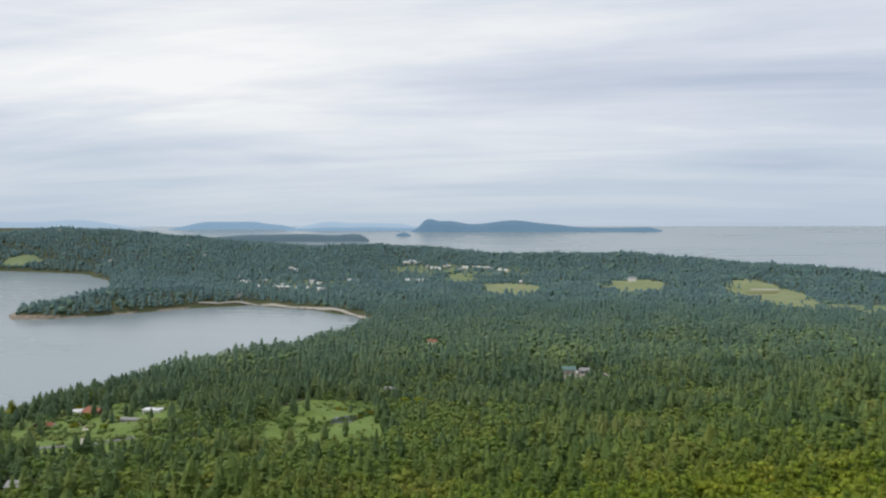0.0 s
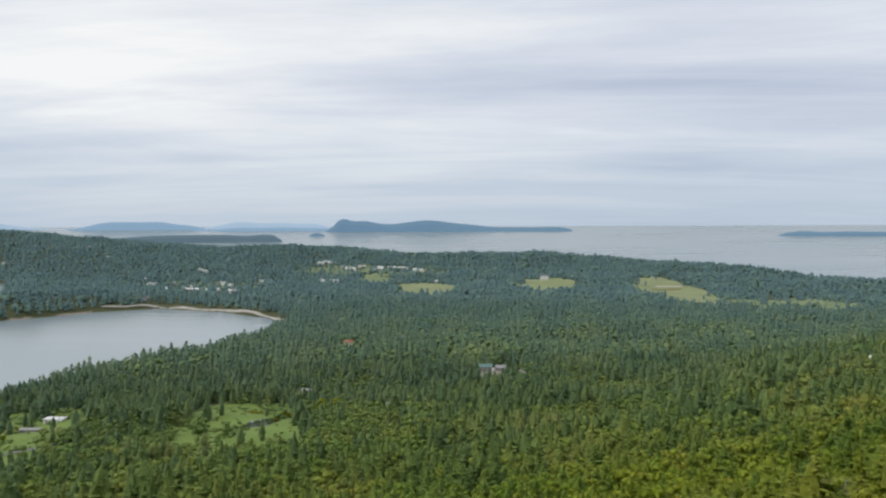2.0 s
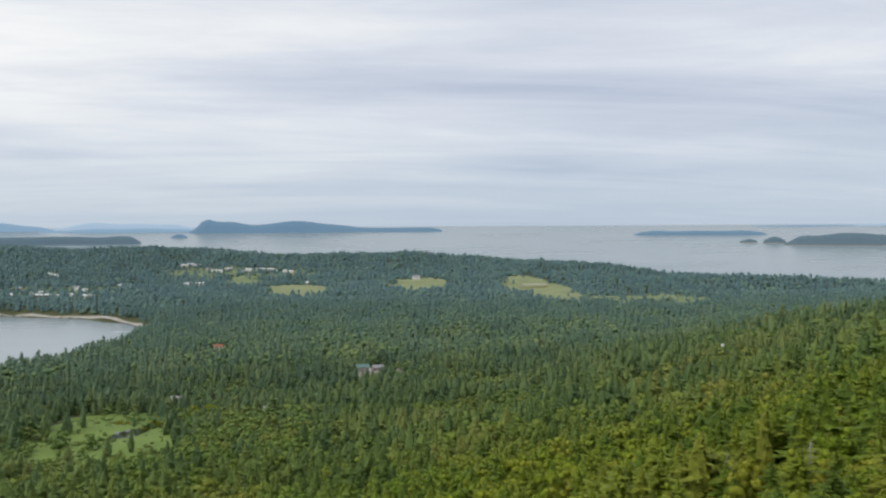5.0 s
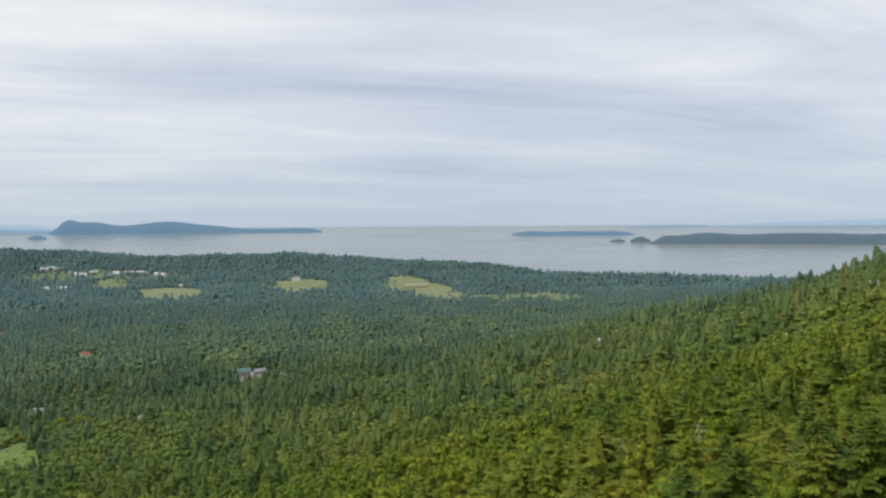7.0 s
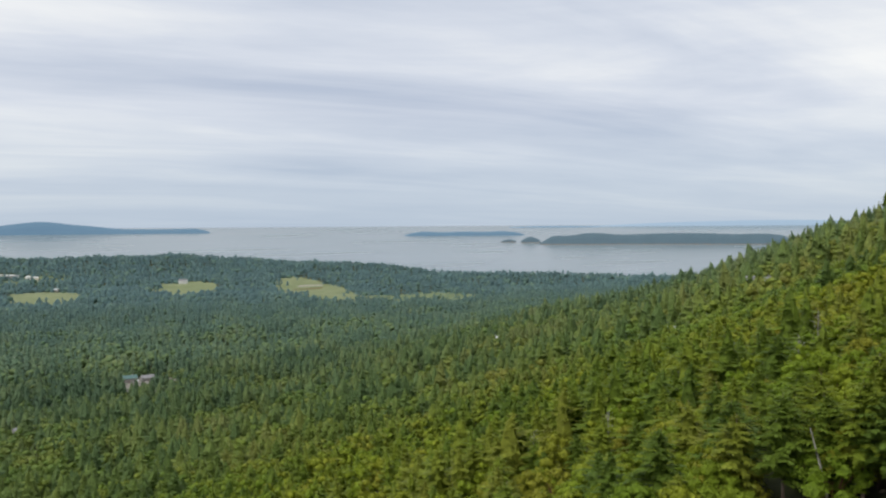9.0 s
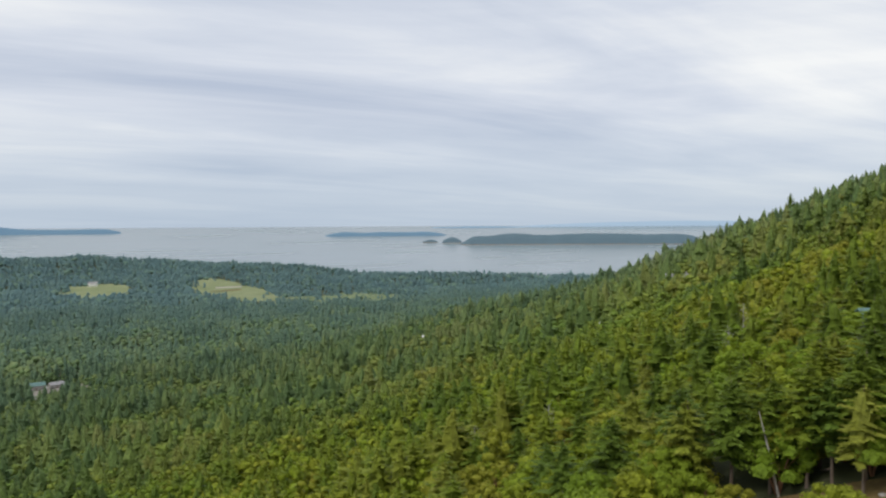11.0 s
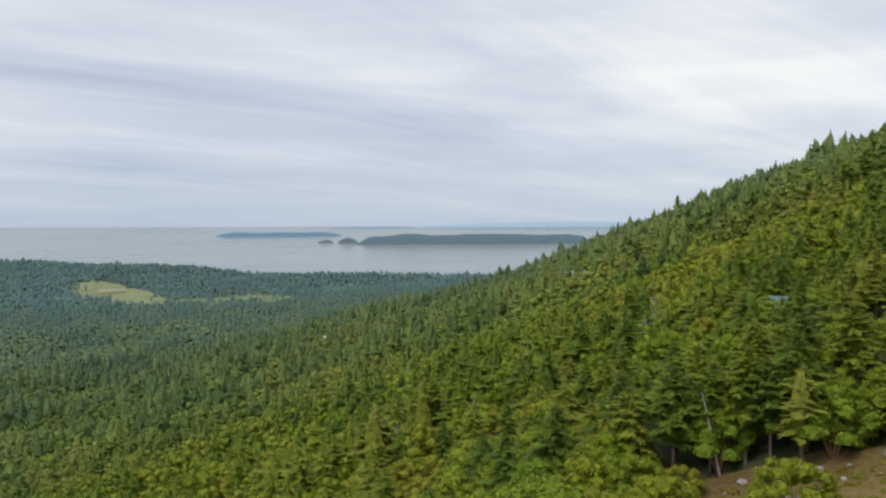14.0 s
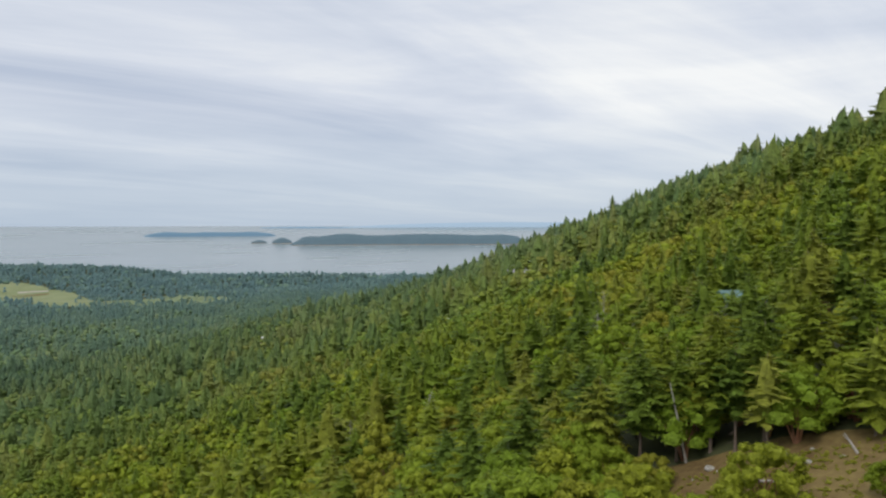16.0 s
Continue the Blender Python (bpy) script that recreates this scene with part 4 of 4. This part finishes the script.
# stones and fallen wood on the bare slope
def stone(seed):
    bm = bmesh.new()
    bmesh.ops.create_icosphere(bm, subdivisions=2, radius=0.5)
    for v in bm.verts:
        v.co *= 1 + 0.35 * noise.noise(v.co * 2.2 + Vector((seed, 0, 0)))
        v.co.z *= 0.6
    me = bpy.data.meshes.new("boulder")
    bm.to_mesh(me)
    me.materials.append(m_rock)
    return tagged(new("boulder", me), "pale grey boulder half sunk in the bare slope", "boulder", "boulders on the bare slope")


rs = random.Random(8)
first = stone(3.1)
first.matrix_basis = put(None, 34, 43, 1.1, 0.5, 1.0, 0.1)
for i in range(15):
    a, q = rs.uniform(0, 6.3), math.sqrt(rs.random())
    plant(first, put(None, 31 + 8 * q * math.cos(a), 30 + 14 * q * math.sin(a), rs.uniform(0.25, 0.8), a * 3, rs.uniform(0.8, 1.5), 0.05))
log_me = join_tubes("fallen_log", [tube([(0, -0.12, -2.2), (0.05, 0.05, 0), (0, 0.1, 2.3)], [0.13, 0.12, 0.07], 7), tube([(0, 0, 0.6), (0.5, 0.3, 1.4)], [0.05, 0.015], 4)])
log_me.materials.append(m_grey_wood)
log = tagged(new("fallen_log", log_me), "bleached fallen log lying on the soil", "log", "logs on the bare slope")
lying = [(31, 35, 0.3), (38, 24, 1.2), (37, 31, 2.2)]
for i, (x, y, a) in enumerate(lying):
    m = put(None, x, y, 1.0, a, 1.0, 0.22) @ Matrix.Rotation(radians(84), 4, "X")
    if i:
        plant(log, m)
    else:
        log.matrix_basis = m

# dry grass and low plants on the bare slope
gr = np.random.RandomState(6)
a, q = gr.uniform(0, 6.3, 1500), np.sqrt(gr.rand(1500)) * 1.05
c, s = math.cos(radians(SOIL[4])), math.sin(radians(SOIL[4]))
ex, ey = SOIL[2] * q * np.cos(a), SOIL[3] * q * np.sin(a)
tx, ty = SOIL[0] + ex * c - ey * s, SOIL[1] + ex * s + ey * c
ok = waves(tx, ty, 9, 51) + 0.5 * gr.normal(size=len(tx)) > -0.1
tx, ty = tx[ok], ty[ok]
tuft = broad_shape(77, 3, 6, 0.5, 0.16, 0.0)
tagged(merged("grass_tufts", [(tuft, np.stack([tx, ty, height(tx, ty) + 0.05], 1), gr.uniform(0.14, 0.38, len(tx)), gr.uniform(1, 2, len(tx)), gr.uniform(0, 6, len(tx)), gr.uniform(0.8, 1, len(tx)))], m_broad_far),
       "low dry grass and weeds on the bare slope", "grass", kind="stuff")


# ---- buildings ----
def block(bm, x0, x1, y0, y1, z0, z1):
    v = [bm.verts.new(c) for c in ((x0, y0, z0), (x1, y0, z0), (x1, y1, z0), (x0, y1, z0), (x0, y0, z1), (x1, y0, z1), (x1, y1, z1), (x0, y1, z1))]
    for f in ((3, 2, 1, 0), (4, 5, 6, 7), (0, 1, 5, 4), (1, 2, 6, 5), (2, 3, 7, 6), (3, 0, 4, 7)):
        bm.faces.new([v[i] for i in f])


def bm_mesh(name, bm):
    me = bpy.data.meshes.new(name)
    bm.to_mesh(me)
    bm.free()
    return me


def house(name, w, d, h, rise, wall, roof, label, category="house", flat=False, chimney=True, bays=3, floors=1):
    """A house on its own ground: walls with gables, overhanging roof, windows with frames, a door."""
    base = new(name)
    bm = bmesh.new()
    block(bm, -w / 2, w / 2, -d / 2, d / 2, -2.5, h)
    if not flat:
        for x0, x1 in ((-w / 2, -w / 2 + 0.2), (w / 2 - 0.2, w / 2)):
            t = [bm.verts.new(c) for c in ((x0, -d / 2, h), (x0, d / 2, h), (x0, 0, h + rise), (x1, -d / 2, h), (x1, d / 2, h), (x1, 0, h + rise))]
            for f in ((0, 2, 1), (3, 4, 5), (0, 3, 5, 2), (1, 2, 5, 4)):
                bm.faces.new([t[i] for i in f])
    part("wall", bm_mesh("wall", bm), wall, base)
    bm = bmesh.new()
    if flat:
        block(bm, -w / 2 - 0.5, w / 2 + 0.5, -d / 2 - 0.5, d / 2 + 0.5, h + 0.003, h + 0.35)
    else:
        o, th = 0.5, 0.22
        k = rise / (d / 2)
        for s in (-1, 1):
            y0, z0 = s * (d / 2 + o), h - o * k
            t = [bm.verts.new(c) for c in ((-w / 2 - o, 0, h + rise), (w / 2 + o, 0, h + rise), (w / 2 + o, y0, z0), (-w / 2 - o, y0, z0),
                                           (-w / 2 - o, 0, h + rise + th), (w / 2 + o, 0, h + rise + th), (w / 2 + o, y0, z0 + th), (-w / 2 - o, y0, z0 + th))]
            for f in ((0, 1, 2, 3), (7, 6, 5, 4), (3, 2, 6, 7), (0, 3, 7, 4), (1, 5, 6, 2)):
                bm.faces.new([t[i] for i in f])
    part("roof", bm_mesh("roof", bm), roof, base)
    for fl in range(floors):
        for side in (-1, 1):
            for i in range(bays):
                x = -w / 2 + w * (i + 0.5) / bays
                z = 1.0 + fl * 2.8
                y = side * d / 2
                if side < 0 and i == bays // 2 and fl == 0:
                    bm = bmesh.new()
                    block(bm, x - 0.5, x + 0.5, y - 0.06, y + 0.02, 0.0, 2.1)
                    part("door", bm_mesh("door", bm), m_brownwall, base)
                    continue
                bm = bmesh.new()
                for a, b, c, e in ((-0.8, 0.8, -0.08, 0.0), (-0.8, 0.8, 1.2, 1.28), (-0.8, -0.72, 0.0, 1.2), (0.72, 0.8, 0.0, 1.2)):
                    block(bm, x + a, x + b, min(y, y + side * 0.08), max(y, y + side * 0.08), z + c, z + e)
                win = part("window", bm_mesh("window", bm), m_white, base)
                bm = bmesh.new()
                block(bm, x - 0.72, x + 0.72, min(y, y + side * 0.03), max(y, y + side * 0.03), z, z + 1.2)
                part("pane", bm_mesh("pane", bm), m_glass, win)
    if chimney:
        bm = bmesh.new()
        block(bm, w * 0.22, w * 0.22 + 0.7, -0.35, 0.35, h + (0.2 if flat else rise * 0.5), h + rise + 1.0)
        part("chimney", bm_mesh("chimney", bm), m_rock, base)
    return tagged(base, label, category)


def stand(ob, u, v, turn, world_xy=False, lift=0.5):
    x, y = (u, v) if world_xy else plan(u, v)
    z = float(height(np.array([x]), np.array([y]))[0])
    return Matrix.Translation((x, y, z + lift)) @ Matrix.Rotation(radians(turn), 4, "Z")


def set_house(u, v, turn, *args, world_xy=False, lift=0.5, **kw):
    ob = house(*args, **kw)
    ob.matrix_basis = stand(ob, u, v, turn, world_xy, lift)
    return ob


set_house(140, 852, 8, "house", 16, 9, 4.6, 2.6, m_greywall, m_tealroof, "grey house with a teal metal roof in the woods", lift=2.0)
set_house(160, 858, 15, "house", 13, 9, 4.2, 2.2, m_greywall, m_greyroof, "low house with a grey shingle roof beside a gravel yard", lift=1.5)
set_house(150, 874, -10, "shed", 8, 5, 3.2, 1.4, m_white, m_paleroof, "small white outbuilding with a pale roof", "shed", chimney=False, bays=2)
set_house(27, 666, 20, "house", 11, 8, 5.2, 2.4, m_greywall, m_greyroof, "grey wooden house half hidden by trees")
set_house(-56, 795, -15, "house", 12, 8, 5.0, 2.5, m_brownwall, m_greyroof, "brown wooden house at the edge of a clearing")
set_house(-336, 697, 25, "house", 15, 9, 4.5, 2.2, m_cream, m_paleroof, "cream house with a pale roof above the shore")
set_house(-331, 634, 10, "house", 9, 7, 3.8, 2.2, m_white, m_redroof, "small white house with a red roof behind a hedge")
set_house(-318, 690, -20, "house", 19, 13, 3.4, 3.6, m_brownwall, m_redroof, "broad low house with a brown red roof")
set_house(-264, 640, 5, "carport", 17, 6, 3.0, 0.8, m_greywall, m_greyroof, "long low grey outbuilding beside the lawn", "outbuilding", chimney=False)
set_house(-258, 672, 3, "house", 16, 8, 3.6, 0.5, m_white, m_paleroof, "white flat-roofed house beside the lawn", flat=True)
set_house(-247, 440, 12, "house", 13, 9, 7.0, 2.6, m_greywall, m_greyroof, "tall grey house with white trim among the trees", floors=2, lift=-2.0)
set_house(-17, 1152, 0, "house", 13, 9, 6, 2.6, m_cream, m_redroof, "cream house with a red roof in the forest")
set_house(62, 1191, 30, "house", 9, 7, 6, 2.0, m_white, m_paleroof, "small white house in the forest")
set_house(291, 316, -40, "house", 15, 9, 6.5, 2.2, m_greywall, m_greyroof, "grey house with a low roof high on the wooded slope", world_xy=True, floors=2)
set_house(215, 297, -30, "house", 7, 6, 7.0, 1.2, m_cream, m_paleroof, "white house wall showing between dark firs", world_xy=True, chimney=False, floors=2, lift=-2.4)
set_house(84, 66, -35, "house", 8, 6, 5.6, 1.8, m_greywall, m_tealroof, "house with a green metal roof hidden among firs", world_xy=True, lift=-0.6)
set_house(244, 539, -20, "house", 12, 8, 6.5, 1.4, m_cream, m_paleroof, "house with a pale roof on the wooded shoulder", world_xy=True, floors=2, lift=-2.0)
set_house(612, 2470, 0, "farmhouse", 26, 12, 9, 5, m_white, m_greyroof, "white farmhouse at the top of a pasture", "house", floors=2, lift=2)
set_house(-479, 2307, 5, "hall", 46, 16, 9, 3, m_brownwall, m_paleroof, "long dark waterfront building with a pale roof", "building", bays=7, floors=2, lift=2)
set_house(-94, 2530, 4, "warehouse", 62, 26, 9, 3, m_white, m_paleroof, "long white warehouse at the village edge", "building", chimney=False, bays=8, lift=3)
vr = random.Random(4)
homes = [(-661, 2512), (-640, 2500), (-598, 2522), (-585, 2500), (-423, 2447), (-395, 2420), (-354, 2160), (-335, 2140), (-314, 2536), (-300, 2515), (-285, 2500), (-548, 2738), (-530, 2720),
         (-690, 2580), (-150, 2935), (-124, 2940), (-104, 2930), (-90, 2945), (-140, 2905), (-60, 2840), (-41, 2828), (-20, 2815), (5, 2870), (18, 2850), (85, 2860), (118, 2891), (135, 2870),
         (159, 2847), (178, 2835), (207, 2790), (228, 2780), (60, 2790), (-430, 2250), (-400, 2230), (-520, 2350), (-505, 2390), (-560, 2290), (-120, 2560), (-60, 2535), (250, 2470), (-240, 2330)]
for i, (u, v) in enumerate(homes):
    wide = v > 2780 and i % 3 == 0
    set_house(u, v, vr.uniform(-25, 25), "house", vr.uniform(22, 34) if wide else vr.uniform(11, 17), vr.uniform(9, 13), vr.uniform(5, 8), vr.uniform(1.5, 3.5),
              (m_white, m_white, m_cream, m_greywall)[i % 4], (m_paleroof, m_greyroof, m_paleroof)[i % 3],
              ("white", "white", "cream", "grey")[i % 4] + " village house with a " + ("pale", "grey", "pale")[i % 3] + " roof", bays=2 + 2 * wide, chimney=not wide, lift=3.0)
for u, v in ((-1560, 3130), (-1330, 3040), (-1200, 3300), (-1720, 3420), (-1050, 3120), (-930, 2970), (-1020, 3420)):
    set_house(u, v, vr.uniform(-25, 25), "house", vr.uniform(12, 18), 9, vr.uniform(5, 7), 2.5, m_cream if u % 20 else m_greywall, m_greyroof, "dull house on the far wooded hillside", bays=3, lift=5.0)


# ---- road, pond, beach, shore rocks ----
def ribbon(name, pts, half, mat, label, lift, category):
    """A draped strip along a line of places."""
    P = []
    for (a, b), (c, d) in zip(pts, pts[1:]):
        n = max(2, int(math.hypot(c - a, d - b) / 6))
        P += [(a + (c - a) * i / n, b + (d - b) * i / n) for i in range(n)]
    P.append(pts[-1])
    P = np.array(P)
    T = np.gradient(P, axis=0)
    T /= np.linalg.norm(T, axis=1)[:, None]
    N = np.stack([-T[:, 1], T[:, 0]], 1)
    V = []
    for k in (-1, -0.33, 0.33, 1):
        Q = P + N * half * k
        x, y = plan(Q[:, 0], Q[:, 1])
        V.append(np.stack([x, y, height(x, y) + lift], 1))
    n = len(P)
    F = [(j * n + i, j * n + i + 1, (j + 1) * n + i + 1, (j + 1) * n + i) for j in range(3) for i in range(n - 1)]
    return tagged(new(name, grid_mesh(name, np.concatenate(V), F, mat)), label, category, kind="structure")


ribbon("road", [(-470, 470), (-390, 497), (-310, 529), (-264, 555), (-238, 570), (-215, 615), (-205, 660)], 3.4, m_asphalt, "worn grey asphalt shore road", 1.5, "road")
ribbon("driveway", [(-264, 555), (-285, 600), (-300, 640), (-322, 660)], 2.2, m_gravel, "pale gravel driveway", 1.55, "road")
ribbon("village_street", [(-545, 2010), (-552, 2120), (-560, 2240), (-566, 2330)], 6, m_asphalt, "village street climbing from the bay", 2.4, "road")
ribbon("dirt_strip", [(850, 2150), (905, 2140), (940, 2135)], 9, m_soil, "bare earth strip across the meadow", 2.6, "ground")
ribbon("dirt_strip", [(885, 2195), (960, 2180)], 6, m_gravel, "pale gravel strip across the meadow", 2.7, "ground")
patch("pond", (-82, 634, 14, 20, 0), m_pond, "dark still pond in the clearing", 1.5, seed=15)
patch("pond", (-52, 652, 8, 4, 0), m_pond, "small dark ditch pond in the clearing", 1.5, seed=16)
patch("bare_mound", (-159, 568, 8, 7, 0), m_soil, "bare tan mound of earth", 1.3, seed=17)


def shore_strip(name, first, last, out0, out1, rise, mat, label, ragged):
    """A bank of shingle or rock along part of the bay's edge."""
    rng = np.random.RandomState(len(label))
    pts = BAY[first:last + 1]
    P = []
    for (a, b), (c, d) in zip(pts, pts[1:]):
        n = max(2, int(math.hypot(c - a, d - b) / 7))
        P += [(a + (c - a) * i / n, b + (d - b) * i / n) for i in range(n)]
    P.append(pts[-1])
    P = np.array(P)
    T = np.gradient(P, axis=0)
    T /= np.linalg.norm(T, axis=1)[:, None]
    N = np.stack([T[:, 1], -T[:, 0]], 1)
    V = []
    for k in range(5):
        f = k / 4
        Q = P + N * (out0 + (out1 - out0) * f + rng.uniform(-ragged, ragged, len(P)))[:, None] if ragged else P + N * (out0 + (out1 - out0) * f)
        x, y = plan(Q[:, 0], Q[:, 1])
        z = sea_level(x, y) - 0.6 + rise * f + rng.uniform(0, ragged * 0.5 + 0.05, len(P)) * f
        V.append(np.stack([x, y, z], 1))
    n = len(P)
    F = [(j * n + i, j * n + i + 1, (j + 1) * n + i + 1, (j + 1) * n + i) for j in range(4) for i in range(n - 1)]
    return tagged(new(name, grid_mesh(name, np.concatenate(V), F, mat, not ragged)), label, "shore", kind="structure")


ribbon("beach", [(BAY[i][0] + du, BAY[i][1] + dv) for i, du, dv in ((6, 5, 0), (7, 5, 3), (8, 3, 5), (9, 0, 6), (10, -4, 6))], 3.6, m_sand, "curved pale shingle beach round the bay", 2.3, "beach")
shore_strip("rock_shore", 10, 13, -5, 5, 3.5, m_cliff, "rocky tan bank along the wooded point", 1.6)
shore_strip("rock_shore", 12, 14, -7, 6, 8.0, m_cliff, "tan rock bluff at the tip of the wooded point", 2.0)

# ---- garden trees and shrubs of their own colour ----
maroon = make_broad(401, 0.55, m_bark, m_maroon, "plum_tree", 14, 60, 0.07, 0.1)
tagged(maroon, "dark maroon leaved garden tree beside a house", "tree")
maroon.matrix_basis = put(None, *plan(-336, 630), 7.5, 0.4, 1.2)
plant(maroon, put(None, *plan(-56, 788), 8, 1.4, 0.9))
gold = make_broad(402, 0.62, m_bark, m_yellow, "yellow_shrub", 14, 60, 0.085, 0.0)
tagged(gold, "bright yellow green shrub beside the pond", "shrub", "shrubs by the pond")
gold.matrix_basis = put(None, *plan(-66, 664), 7, 0.4, 1.15)
for u, v, h, w in ((-58, 662, 6.5, 1.2), (-72, 655, 5, 1.2), (-96, 688, 4.5, 1.1), (-90, 692, 4, 1.0)):
    plant(gold, put(None, *plan(u, v), h, u, w))
round_tree = make_broad(403, 0.52, m_bark, m_broad, "round_tree", 16, 70, 0.07, 0.08)
tagged(round_tree, "full rounded green tree at the clearing's edge", "tree", "round trees by the clearing")
round_tree.matrix_basis = put(None, *plan(-36, 690), 13, 0.3)
for u, v, h in ((-22, 678, 13), (-45, 705, 11), (-38, 655, 9), (-10, 640, 10), (-315, 668, 8), (-290, 690, 7), (-280, 650, 6), (-345, 715, 8), (-270, 600, 7), (-300, 615, 7)):
    plant(round_tree, put(None, *plan(u, v), h, u))
shore_fir = plant(fir_kinds[1], put(None, *plan(-396, 694), 24, 0.3, 1.15))
for u, v, h in ((-352, 735, 17), (-345, 742, 18), (-372, 722, 13), (-340, 760, 15)):
    plant(fir_kinds[3], put(None, *plan(u, v), h, u))
